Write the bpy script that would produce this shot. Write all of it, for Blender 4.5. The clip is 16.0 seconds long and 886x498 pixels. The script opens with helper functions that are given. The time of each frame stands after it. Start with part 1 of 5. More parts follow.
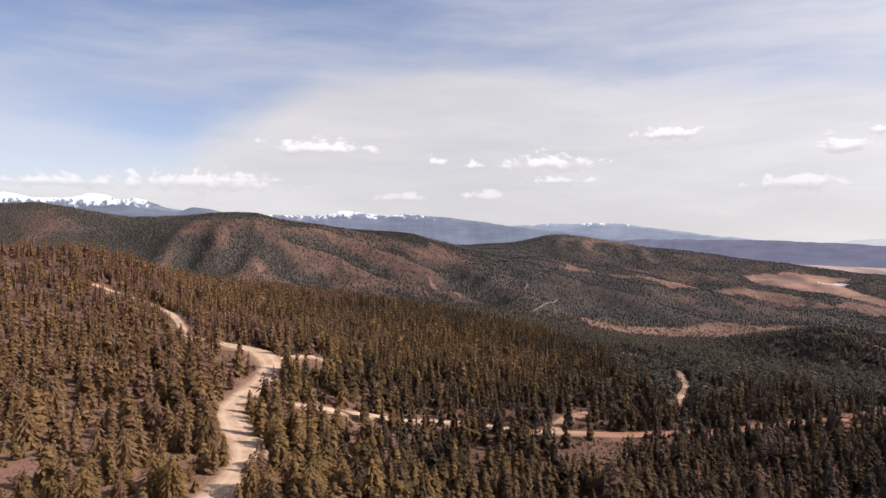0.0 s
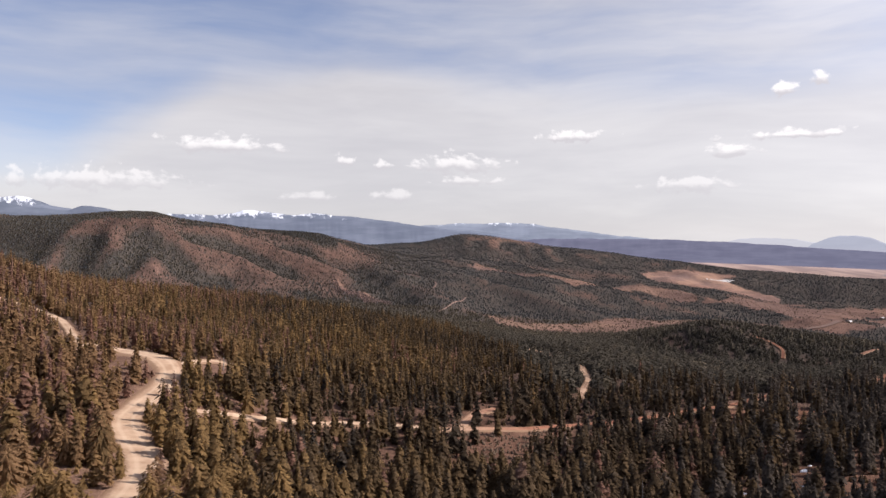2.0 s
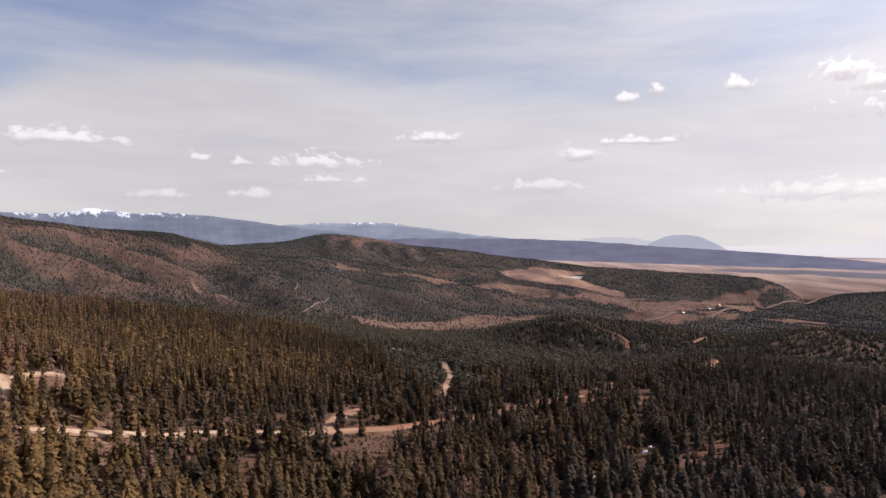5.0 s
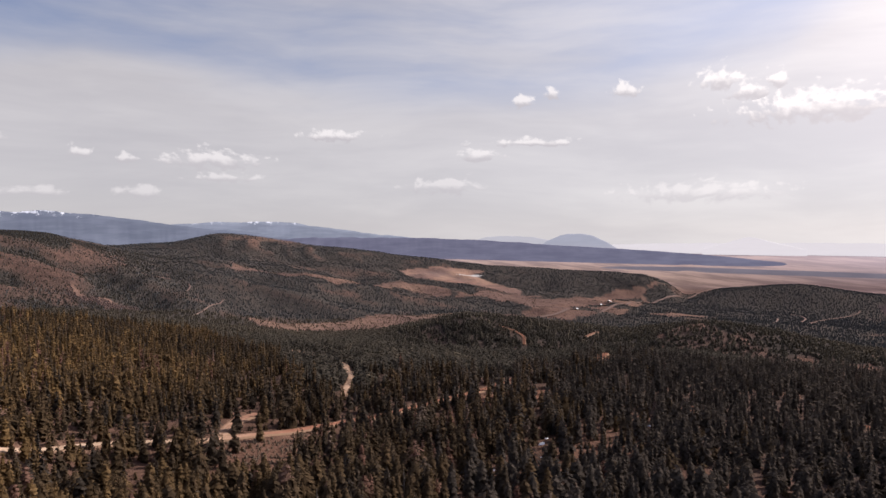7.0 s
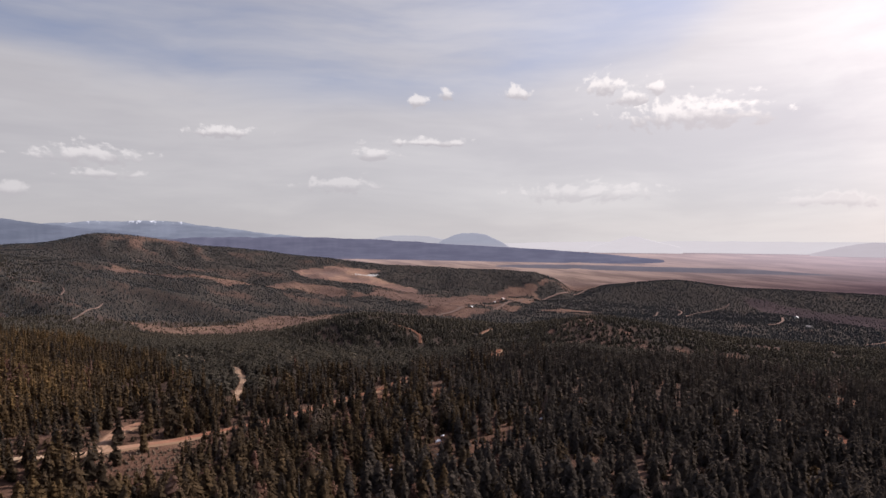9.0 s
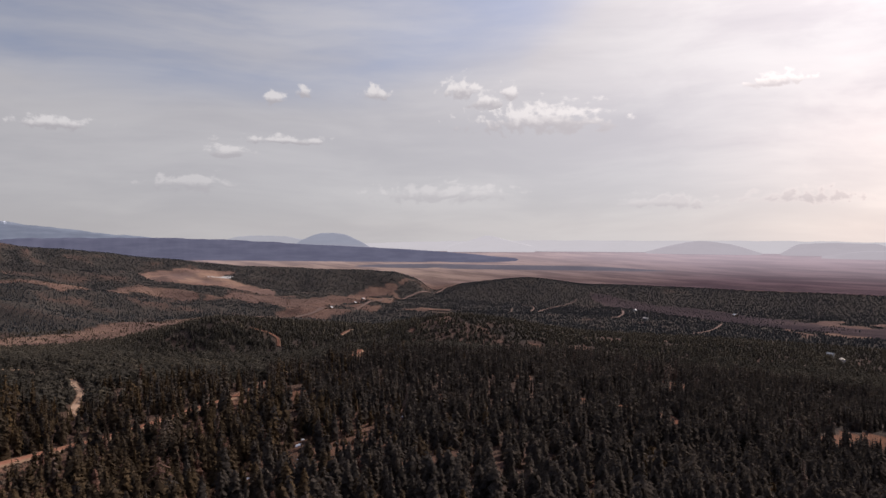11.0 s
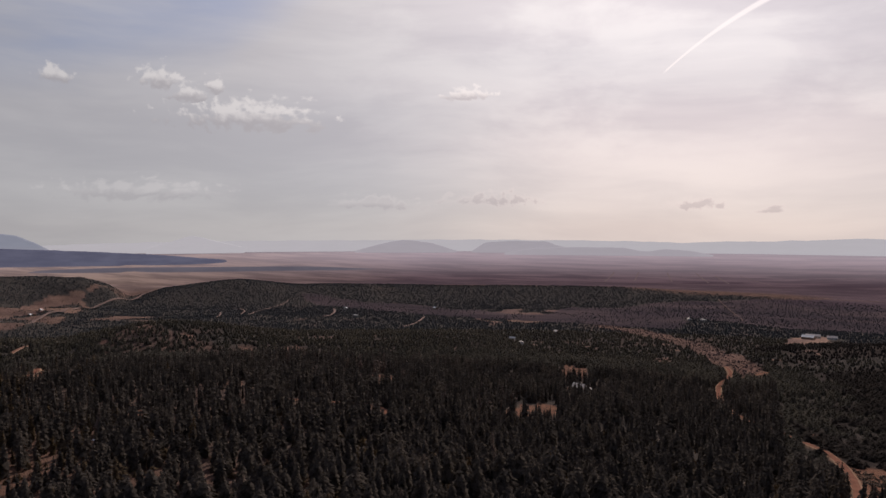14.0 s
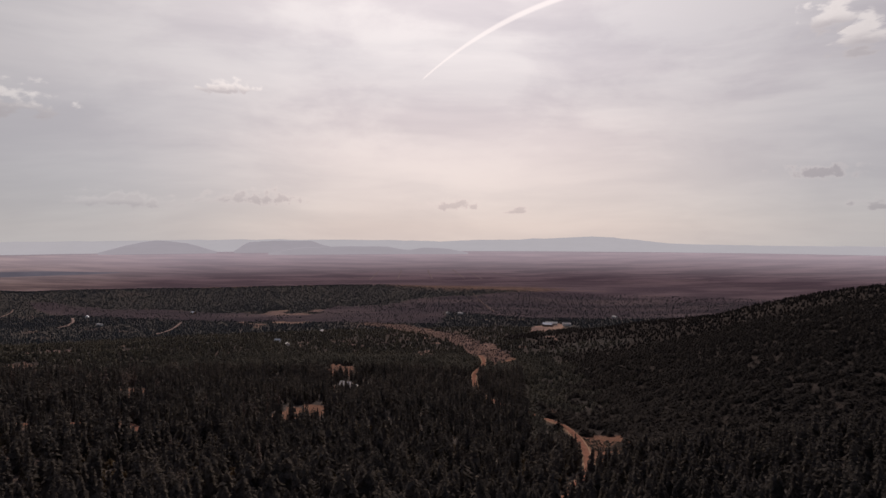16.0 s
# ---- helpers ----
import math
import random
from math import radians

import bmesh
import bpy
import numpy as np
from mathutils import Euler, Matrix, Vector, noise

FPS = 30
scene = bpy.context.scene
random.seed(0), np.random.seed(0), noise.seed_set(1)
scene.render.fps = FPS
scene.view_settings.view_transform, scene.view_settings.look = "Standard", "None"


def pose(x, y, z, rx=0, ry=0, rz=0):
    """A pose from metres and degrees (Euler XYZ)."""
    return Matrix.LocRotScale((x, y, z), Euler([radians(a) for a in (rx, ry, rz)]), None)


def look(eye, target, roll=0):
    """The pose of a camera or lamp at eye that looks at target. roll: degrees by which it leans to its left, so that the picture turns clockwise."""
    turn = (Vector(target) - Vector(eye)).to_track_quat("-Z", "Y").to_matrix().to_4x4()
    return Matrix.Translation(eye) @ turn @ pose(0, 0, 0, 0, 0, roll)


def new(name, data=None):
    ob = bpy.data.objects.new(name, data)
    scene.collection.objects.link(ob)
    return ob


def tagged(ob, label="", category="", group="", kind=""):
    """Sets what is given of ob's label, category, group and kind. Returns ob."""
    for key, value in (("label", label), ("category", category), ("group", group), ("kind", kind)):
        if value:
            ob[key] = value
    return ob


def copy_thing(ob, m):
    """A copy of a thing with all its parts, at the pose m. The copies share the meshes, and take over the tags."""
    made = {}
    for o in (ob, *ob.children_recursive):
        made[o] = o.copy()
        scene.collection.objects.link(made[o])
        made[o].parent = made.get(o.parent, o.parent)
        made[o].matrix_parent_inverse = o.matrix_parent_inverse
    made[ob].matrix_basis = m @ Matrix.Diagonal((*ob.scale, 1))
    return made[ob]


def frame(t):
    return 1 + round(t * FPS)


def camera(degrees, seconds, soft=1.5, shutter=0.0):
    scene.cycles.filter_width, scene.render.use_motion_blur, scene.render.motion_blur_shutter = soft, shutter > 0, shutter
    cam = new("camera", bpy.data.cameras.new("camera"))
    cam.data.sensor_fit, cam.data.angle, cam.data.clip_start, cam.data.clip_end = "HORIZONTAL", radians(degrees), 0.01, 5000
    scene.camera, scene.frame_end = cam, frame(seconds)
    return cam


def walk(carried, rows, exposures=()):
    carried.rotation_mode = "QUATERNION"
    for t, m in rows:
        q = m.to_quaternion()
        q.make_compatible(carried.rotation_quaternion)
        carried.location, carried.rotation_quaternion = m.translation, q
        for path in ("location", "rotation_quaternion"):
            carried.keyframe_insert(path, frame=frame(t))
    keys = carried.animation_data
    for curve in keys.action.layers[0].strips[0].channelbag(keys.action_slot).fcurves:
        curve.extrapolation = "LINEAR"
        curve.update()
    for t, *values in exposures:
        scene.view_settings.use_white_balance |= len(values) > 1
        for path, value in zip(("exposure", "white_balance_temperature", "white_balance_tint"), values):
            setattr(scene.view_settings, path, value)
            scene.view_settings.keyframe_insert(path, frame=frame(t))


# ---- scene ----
# ---------------------------------------------------------------- camera
# It hovers in one place, some seventy metres over the wooded slope, and pans to the right.
cam = camera(66.05, 16.0, soft=1.5)
PAN = ((0.0, 0.0, -1.66), (0.5, 1.88, -1.67), (1.0, 3.82, -1.67), (1.5, 5.75, -1.68), (2.0, 7.65, -1.69), (2.5, 9.54, -1.70),
       (3.0, 11.44, -1.70), (3.5, 13.33, -1.70), (4.0, 15.2, -1.71), (6.5, 25.35, -1.75), (7.0, 27.46, -1.78), (7.5, 29.56, -1.80),
       (8.0, 31.68, -1.82), (8.5, 33.83, -1.83), (11.0, 47.92, -1.85), (11.5, 51.35, -1.85), (12.0, 55.25, -1.84),
       (12.5, 59.75, -1.81), (13.0, 63.69, -1.81), (13.5, 67.70, -1.81), (14.0, 71.85, -1.85), (14.5, 76.39, -1.86),
       (15.0, 81.22, -1.87), (15.5, 86.15, -1.88), (16.0, 91.38, -1.90))
walk(cam, [(t, pose(0, 0, 0, 90 + tilt, 0, -turn)) for t, turn, tilt in PAN],
     exposures=[(0.0, 0.65, 6500, 15), (4.0, 0.52, 6500, 16), (7.0, 0.35, 6530, 17), (8.5, 0.24, 6530, 17), (11.0, -0.06, 6480, 16), (13.0, -0.32, 6450, 16), (16.0, -0.48, 6530, 16)])

# ---------------------------------------------------------------- light
SUN_BEARING, SUN_HEIGHT = 93.0, 37.0


def bearing_vector(bearing, height=0.0):
    b, h = radians(bearing), radians(height)
    return Vector((math.sin(b) * math.cos(h), math.cos(b) * math.cos(h), math.sin(h)))


sun = new("sun", bpy.data.lights.new("sun", "SUN"))
sun.data.energy, sun.data.angle, sun.data.color = 4.2, radians(0.6), (1.0, 0.93, 0.84)
sun.matrix_world = look(bearing_vector(SUN_BEARING, SUN_HEIGHT) * 500, (0, 0, 0))

# ---------------------------------------------------------------- sky
class Graph:
    """A short way to write node trees."""

    def __init__(self, tree):
        self.tree = tree
        tree.nodes.clear()

    def add(self, kind, *inputs, operation=None):
        node = self.tree.nodes.new(kind)
        if operation:
            node.operation = operation
        for i, value in enumerate(inputs):
            self.set(node.inputs[i], value)
        return node

    def set(self, socket, value):
        if value is None:
            return
        if isinstance(value, bpy.types.Node):
            value = value.outputs[0]
        if isinstance(value, bpy.types.NodeSocket):
            self.tree.links.new(value, socket)
        else:
            socket.default_value = value

    def math(self, operation, a, b=None, c=None):
        return self.add("ShaderNodeMath", a, b, c, operation=operation).outputs[0]

    def vmath(self, operation, a, b=None):
        node = self.add("ShaderNodeVectorMath", a, b, operation=operation)
        return node.outputs["Value"] if operation in ("LENGTH", "DOT_PRODUCT") else node.outputs[0]

    def ramp(self, value, low, high, to_low=0.0, to_high=1.0):
        node = self.add("ShaderNodeMapRange", value, low, high, to_low, to_high)
        node.interpolation_type = "SMOOTHSTEP"
        return node.outputs[0]

    def mix(self, factor, a, b):
        node = self.tree.nodes.new("ShaderNodeMix")
        node.data_type = "RGBA"
        self.set(node.inputs[0], factor)
        for socket, value in ((node.inputs[6], a), (node.inputs[7], b)):
            self.set(socket, (*value, 1.0) if isinstance(value, tuple) and len(value) == 3 else value)
        return node.outputs[2]

    def noise(self, vector, scale, detail=3.0, rough=0.55, distortion=0.0):
        node = self.tree.nodes.new("ShaderNodeTexNoise")
        self.set(node.inputs["Vector"], vector)
        for key, value in (("Scale", scale), ("Detail", detail), ("Roughness", rough), ("Distortion", distortion)):
            node.inputs[key].default_value = value
        return node.outputs[0]


# fair-weather clouds: bearing, height, half width, half depth (degrees)
CUMULUS_NORTH = ((-10.4, 6.45, 3.9, 0.62), (-19.5, 3.5, 6.0, 0.75), (-0.6, 5.5, 0.9, 0.4), (2.7, 5.2, 0.9, 0.32), (9.0, 5.2, 3.5, 0.75),
                 (9.8, 3.9, 2.6, 0.35), (18.2, 7.4, 2.6, 0.45), (30.6, 5.9, 1.7, 0.5), (34.6, 6.9, 4.2, 0.33), (28.0, 3.3, 3.3, 0.65),
                 (3.5, 2.6, 1.8, 0.55), (-3.6, 2.5, 2.2, 0.4), (-29.0, 3.4, 4.5, 0.5))
CUMULUS_SOUTH = ((34.0, 10.2, 0.9, 0.5), (36.4, 10.8, 0.6, 0.5), (42.3, 10.8, 1.0, 0.65), (49.5, 11.1, 1.4, 0.9), (51.6, 10.2, 1.4, 0.7),
                 (53.3, 10.9, 0.8, 0.65), (56.3, 8.6, 5.4, 1.2), (73.9, 10.8, 2.0, 0.55), (48.0, 2.6, 5.6, 0.75), (66.0, 1.8, 3.8, 0.6),
                 (76.0, 2.2, 3.8, 0.55), (92.2, 1.7, 2.7, 0.5), (97.7, 1.2, 1.4, 0.3), (120.2, 3.9, 2.9, 0.55), (120.8, 14.5, 2.1, 1.0), (122.8, 13.0, 1.7, 1.5),
                 (124.0, 1.4, 2.4, 0.4))


# lower edge of the broken sky: bearing, height
VEIL_RIM = ((-36, 3.5), (78, 24.0), (-22, 5.0), (-14.7, 8.7), (-10, 11.5), (0, 12.5), (10, 11.2), (25, 10.5), (40, 11.0), (54, 13.5), (64, 19.0))


def make_world():
    world = bpy.data.worlds.new("sky")
    world.use_nodes = True
    scene.world = world
    g = Graph(world.node_tree)
    way = g.add("ShaderNodeTexCoord").outputs["Generated"]
    xyz = g.add("ShaderNodeSeparateXYZ", way)
    bearing = g.math("MULTIPLY", g.math("ARCTAN2", xyz.outputs[0], xyz.outputs[1]), 180 / math.pi)
    height = g.math("MULTIPLY", g.math("ARCSINE", xyz.outputs[2]), 180 / math.pi)
    spot = g.add("ShaderNodeCombineXYZ", bearing, height, 0.0).outputs[0]

    sky = g.add("ShaderNodeTexSky")
    sky.sky_type, sky.sun_disc = "NISHITA", False
    sky.sun_elevation, sky.sun_rotation, sky.altitude = radians(SUN_HEIGHT), radians(SUN_BEARING), 2400.0
    sky.air_density, sky.dust_density, sky.ozone_density = 1.0, 1.0, 1.2
    clear = g.vmath("MULTIPLY", sky.outputs[0], (0.085, 0.083, 0.089))

    # how near to the sun a direction lies
    toward = g.vmath("DOT_PRODUCT", way, tuple(bearing_vector(SUN_BEARING, SUN_HEIGHT)))
    glow = g.math("POWER", g.math("MAXIMUM", toward, 0.0), 6.0)

    # the high veil, drawn into long rising streaks
    warp = g.add("ShaderNodeTexNoise", spot)
    warp.inputs["Scale"].default_value, warp.inputs["Detail"].default_value = 0.06, 1.0
    bent = g.vmath("ADD", spot, g.vmath("MULTIPLY", g.vmath("SUBTRACT", warp.outputs["Color"], (0.5, 0.5, 0.5)), (12.0, 3.0, 0.0)))
    streaked = g.add("ShaderNodeMapping", bent, None, (0.0, 0.0, radians(15)), (0.016, 0.095, 1.0)).outputs[0]
    broad = g.noise(streaked, 1.0, 4.0, 0.5)
    fine = g.noise(streaked, 3.4, 6.0, 0.6)
    veil = g.math("ADD", g.math("MULTIPLY", broad, 0.76), g.math("MULTIPLY", fine, 0.24))
    # the closed veil ends along a line that climbs to the north; above it the blue shows between streaks
    rim = g.add("ShaderNodeValToRGB", g.add("ShaderNodeMapRange", bearing, -40.0, 80.0, 0.0, 1.0))
    for k, (b, h) in enumerate(VEIL_RIM):
        e = rim.color_ramp.elements[k] if k < 2 else rim.color_ramp.elements.new((b + 40) / 120)
        e.position, e.color = (b + 40) / 120, (h / 25, h / 25, h / 25, 1.0)
    rise = g.math("SUBTRACT", g.math("ADD", height, g.math("MULTIPLY", g.math("SUBTRACT", broad, 0.5), 14.0)), g.math("MULTIPLY", rim.outputs[0], 25.0))
    open_sky = g.ramp(rise, -2.0, 2.6)
    streaks = g.ramp(veil, 0.36, 0.62, 0.0, 1.0)
    least, most = g.ramp(bearing, -14.0, 16.0, 0.06, 0.26), g.ramp(bearing, -14.0, 16.0, 0.60, 0.84)
    least = g.math("ADD", least, g.ramp(bearing, 36.0, 60.0, 0.0, 0.34))
    inside_ = g.math("ADD", least, g.math("MULTIPLY", streaks, g.math("SUBTRACT", most, least)))
    cover = g.math("ADD", 0.98, g.math("MULTIPLY", open_sky, g.math("SUBTRACT", inside_, 0.98)))
    # above the view the veil is thinned, to weaken the fill light
    cover = g.math("MULTIPLY", cover, g.ramp(height, 20.0, 34.0, 1.0, 0.55))
    shade = g.noise(streaked, 1.7, 5.0, 0.6)
    thin = g.mix(g.ramp(shade, 0.36, 0.64), (0.475, 0.474, 0.48), (0.56, 0.558, 0.553))
    thin = g.vmath("SCALE", thin)
    g.set(thin.node.inputs["Scale"], g.ramp(bearing, 8.0, 45.0, 0.90, 1.0))
    colour = g.mix(g.math("MULTIPLY", cover, 0.95), clear, thin)

    # towards the sun the veil is mottled, grey and mauve
    mottle = g.ramp(g.noise(g.vmath("MULTIPLY", bent, (0.075, 0.19, 1.0)), 1.0, 5.0, 0.58), 0.36, 0.60)
    patchy = g.math("MULTIPLY", g.math("SUBTRACT", 1.0, mottle), g.math("MULTIPLY", g.ramp(bearing, 48.0, 80.0), g.ramp(height, 3.0, 9.0, 0.25, 1.0)))
    colour = g.mix(patchy, colour, g.vmath("MULTIPLY", colour, (0.865, 0.855, 0.880)))

    # fair-weather clouds: billowing tops, flat grey bases
    billow = g.noise(g.vmath("MULTIPLY", bent, (0.9, 1.15, 1.0)), 1.1, 4.0, 0.52)
    gap, level = 9.0, 0.0
    for b, h, across, deep in (*CUMULUS_NORTH, *CUMULUS_SOUTH):
        away = g.vmath("MULTIPLY", g.vmath("SUBTRACT", spot, (b, h, 0.0)), (1.05 / across, 0.78 / deep, 0.0))
        split = g.add("ShaderNodeSeparateXYZ", away)
        side, up = split.outputs[0], split.outputs[1]
        # the base is flatter than the top
        flat = g.math("MAXIMUM", up, g.math("MULTIPLY", up, -1.7))
        own = g.math("SQRT", g.math("ADD", g.math("MULTIPLY", side, side), g.math("MULTIPLY", flat, flat)))
        first = g.math("LESS_THAN", own, gap)
        level = g.math("ADD", g.math("MULTIPLY", first, up), g.math("MULTIPLY", g.math("SUBTRACT", 1.0, first), level))
        gap = g.math("MINIMUM", own, gap)
    lump = g.math("MULTIPLY", g.math("SUBTRACT", billow, 0.5), 3.3)
    body = g.math("ADD", g.math("MULTIPLY", gap, 0.9), lump)
    puff = g.ramp(body, 1.08, 0.42)
    lit = g.mix(g.ramp(g.math("ADD", level, g.math("MULTIPLY", lump, -0.35)), -0.25, 0.45), (0.43, 0.425, 0.44), (0.71, 0.705, 0.695))
    # towards the sun they are seen from their shaded side
    shaded = g.mix(g.ramp(body, 0.20, 0.85), (0.30, 0.285, 0.31), (0.60, 0.585, 0.585))
    lit = g.mix(g.math("MULTIPLY", g.ramp(bearing, 50.0, 85.0), g.ramp(height, 9.0, 4.5, 0.2, 0.9)), lit, shaded)
    colour = g.mix(g.math("MULTIPLY", puff, g.ramp(height, 2.5, 8.0, 0.45, 0.88)), colour, lit)

    # the vapour trail of an aircraft
    turn = g.add("ShaderNodeMapping", spot, None, (0.0, 0.0, radians(-29.9)), (1.0, 1.0, 1.0))
    turn.vector_type = "POINT"
    along = g.add("ShaderNodeSeparateXYZ", turn.outputs[0])
    start = Euler((0, 0, radians(-29.9))).to_matrix() @ Vector((89.6, 12.0, 0.0))
    run = g.math("SUBTRACT", along.outputs[0], start.x)
    bend = g.math("MULTIPLY", g.math("MULTIPLY", run, g.math("SUBTRACT", run, 11.0)), -0.018)
    off = g.math("ABSOLUTE", g.math("SUBTRACT", g.math("SUBTRACT", along.outputs[1], start.y), bend))
    wide = g.ramp(run, 0.0, 10.0, 0.10, 0.30)
    trail = g.math("MULTIPLY", g.ramp(g.math("DIVIDE", off, wide), 1.0, 0.3), g.math("MULTIPLY", g.ramp(run, -0.1, 0.5), g.ramp(run, 17.0, 12.0)))
    colour = g.mix(g.math("MULTIPLY", trail, 0.6), colour, (0.66, 0.65, 0.65))

    # brighter and warmer round the sun behind the veil
    warm = g.mix(glow, (1.0, 1.0, 1.0), (3.0, 2.80, 2.62))
    colour = g.vmath("MULTIPLY", colour, warm)
    # warm air low under the sun
    low_warm = g.math("MULTIPLY", g.ramp(height, 15.0, 3.0), g.ramp(g.math("ABSOLUTE", g.math("SUBTRACT", bearing, 94.0)), 32.0, 8.0))
    colour = g.mix(low_warm, colour, g.vmath("MULTIPLY", colour, (1.21, 1.115, 1.055)))
    back = g.add("ShaderNodeBackground", colour, 1.0)
    g.add("ShaderNodeOutputWorld", back.outputs[0])


make_world()

# ---------------------------------------------------------------- the lie of the land
# Ridges and valley floors round the hovering place, as (bearing in degrees, distance, height in metres).
# Heights are counted from the camera, bearings clockwise from its first line of sight.
# They fit the camera's view; distances are chosen, and squeezed beyond some two kilometres.
LINES = []
# the slope underneath
LINES.append(((-60, 90, -64), (0, 90, -69), (60, 90, -74), (105, 90, -80), (150, 90, -72), (230, 90, -62)))
LINES.append(((-60, 200, -58), (-35, 200, -62), (-16, 200, -67), (-6, 195, -76), (2, 195, -82), (30, 200, -86), (60, 200, -87), (82, 200, -90),
              (103, 200, -97), (115, 200, -90), (130, 200, -80), (230, 200, -52)))
# a gully below the second road
LINES.append(((-60, 265, -51), (-33, 265, -59), (-19, 262, -66), (-13, 240, -73), (-8, 232, -83), (-2, 240, -91), (6, 250, -96), (14, 262, -98), (22, 285, -99), (32, 290, -98),
              (45, 290, -96), (60, 290, -98), (80, 300, -103), (103, 300, -112), (113, 300, -105), (128, 300, -90), (150, 300, -80), (230, 265, -47)))
LINES.append(((-60, 350, -42), (-33, 350, -54), (-12, 350, -63), (-2, 345, -84), (10, 330, -93), (21, 380, -99), (45, 370, -100),
              (60, 380, -105), (80, 400, -114), (103, 390, -124), (113, 400, -116), (126, 400, -96), (150, 400, -80), (230, 350, -42)))
LINES.append(((-60, 490, -28), (-33, 490, -40), (-20, 520, -55), (-10, 560, -78), (0, 620, -98), (10, 650, -116), (20, 620, -113), (30, 640, -120),
              (36, 640, -120), (41, 640, -114), (46, 650, -117), (50, 680, -124), (60, 680, -130), (80, 600, -138), (95, 680, -152), (105, 640, -148), (113, 640, -122),
              (125, 620, -88), (150, 600, -70), (230, 490, -30)))
# first crest: wooded shoulder, knolls, the steep hill in the south
LINES.append(((-60, 620, -8), (-33, 620, -20), (-28.5, 640, -20), (-25.8, 660, -27), (-20.7, 700, -51), (-13.3, 760, -69), (-4, 850, -95),
              (3.1, 900, -114), (10.2, 960, -140), (18.9, 980, -156), (25, 930, -138), (29.8, 900, -120), (33.3, 910, -127), (38.6, 950, -140), (42.2, 960, -146),
              (45.7, 960, -135), (49.1, 960, -127), (52.7, 980, -136), (56.5, 1000, -151), (64.9, 1000, -168), (72, 1000, -166),
              (82, 950, -176), (93, 1000, -184), (101.6, 1120, -178), (107, 1100, -154), (110.5, 1080, -141), (113, 1040, -129), (116.6, 1000, -106),
              (120.4, 980, -87), (124.5, 950, -72), (150, 900, -40), (230, 700, -10)))
# the floor behind it
LINES.append(((-60, 1250, -90), (-33, 1250, -130), (0, 1330, -158), (8, 1350, -172), (15, 1350, -190), (30, 1350, -200), (45, 1350, -208), (60, 1400, -214),
              (80, 1400, -216), (100, 1450, -214), (115, 1450, -205), (150, 1400, -150), (230, 1250, -90)))
# second crest: the red-brown mountain, then foothills, then level ground
LINES.append(((-60, 2300, 40), (-33, 2300, 66), (-30.9, 2250, 69), (-27.3, 2150, 44), (-23.9, 2050, 28), (-21, 1950, 32), (-17.6, 1900, 45),
              (-15.5, 1900, 46), (-13.2, 1950, 25), (-6.8, 2100, -7), (-3, 2150, -20), (0.8, 2150, -62), (4.1, 2050, -96), (9, 1950, -128), (16, 1900, -150),
              (25, 1900, -186), (35, 1900, -218), (45, 1900, -236), (60, 1900, -243), (85, 1900, -246), (110, 1900, -246), (150, 1900, -200), (230, 2100, -60)))
LINES.append(((-60, 2500, 10), (-33, 2500, 40), (-15, 2500, 0), (-3, 2500, -24), (3, 2450, -80), (10, 2450, -100), (18, 2450, -138), (25, 2450, -178),
              (32, 2450, -210), (45, 2400, -258), (55, 2400, -266), (70, 2400, -268), (100, 2400, -270), (150, 2400, -230), (230, 2500, -80)))
# third crest: the long ridge that sinks into the plain, then the low dark hills
LINES.append(((-60, 2950, -40), (-15, 2950, -40), (0, 2950, -75), (5.5, 2950, -59), (9.5, 2950, -29), (13, 2920, -46), (16.9, 2900, -78), (18.8, 2900, -88),
              (24, 2870, -117), (30.6, 2800, -154), (37.6, 2750, -172), (43.5, 2700, -182), (45.6, 2700, -212), (47.2, 2700, -262), (50.1, 2700, -231), (55.3, 2700, -204),
              (59.9, 2700, -228), (63.1, 2750, -232), (67, 2750, -237), (72.4, 2750, -241), (86.6, 2750, -241), (91.1, 2800, -255),
              (97.6, 2800, -264), (102, 2800, -276), (120, 2800, -278), (150, 2800, -250), (230, 2950, -100)))
# the plain, tilted up to meet the horizon within five kilometres
LINES.append(((-60, 3250, -150), (0, 3250, -165), (20, 3250, -190), (45, 3200, -250), (55, 3200, -262), (100, 3200, -268), (150, 3200, -260), (230, 3250, -150)))
LINES.append(((-60, 4950, -170), (60, 4950, -174), (150, 4950, -174), (230, 4950, -170)))


def glide(x, xs, ys):
    """A smooth curve through (xs, ys) that never overshoots them."""
    xs, ys = np.asarray(xs, float), np.asarray(ys, float)
    h, d = np.diff(xs), np.diff(ys) / np.diff(xs)
    m = np.zeros_like(ys)
    same = d[:-1] * d[1:] > 0
    w1, w2 = 2 * h[1:] + h[:-1], h[1:] + 2 * h[:-1]
    inner = np.zeros(len(d) - 1)
    inner[same] = (w1 + w2)[same] / (w1[same] / d[:-1][same] + w2[same] / d[1:][same])
    m[1:-1], m[0], m[-1] = inner, d[0], d[-1]
    i = np.clip(np.searchsorted(xs, x) - 1, 0, len(h) - 1)
    t = (x - xs[i]) / h[i]
    return ((1 + 2 * t) * (1 - t) ** 2 * ys[i] + t * (1 - t) ** 2 * h[i] * m[i] + t * t * (3 - 2 * t) * ys[i + 1] + t * t * (t - 1) * h[i] * m[i + 1])


def lattice(i, j, seed):
    n = (i.astype(np.int64) * 374761393 + j.astype(np.int64) * 668265263 + seed * 974634777) & 0x7FFFFFFF
    n = ((n ^ (n >> 13)) * 1274126177) & 0x7FFFFFFF
    return ((n ^ (n >> 16)) & 0xFFFF) / 65535.0


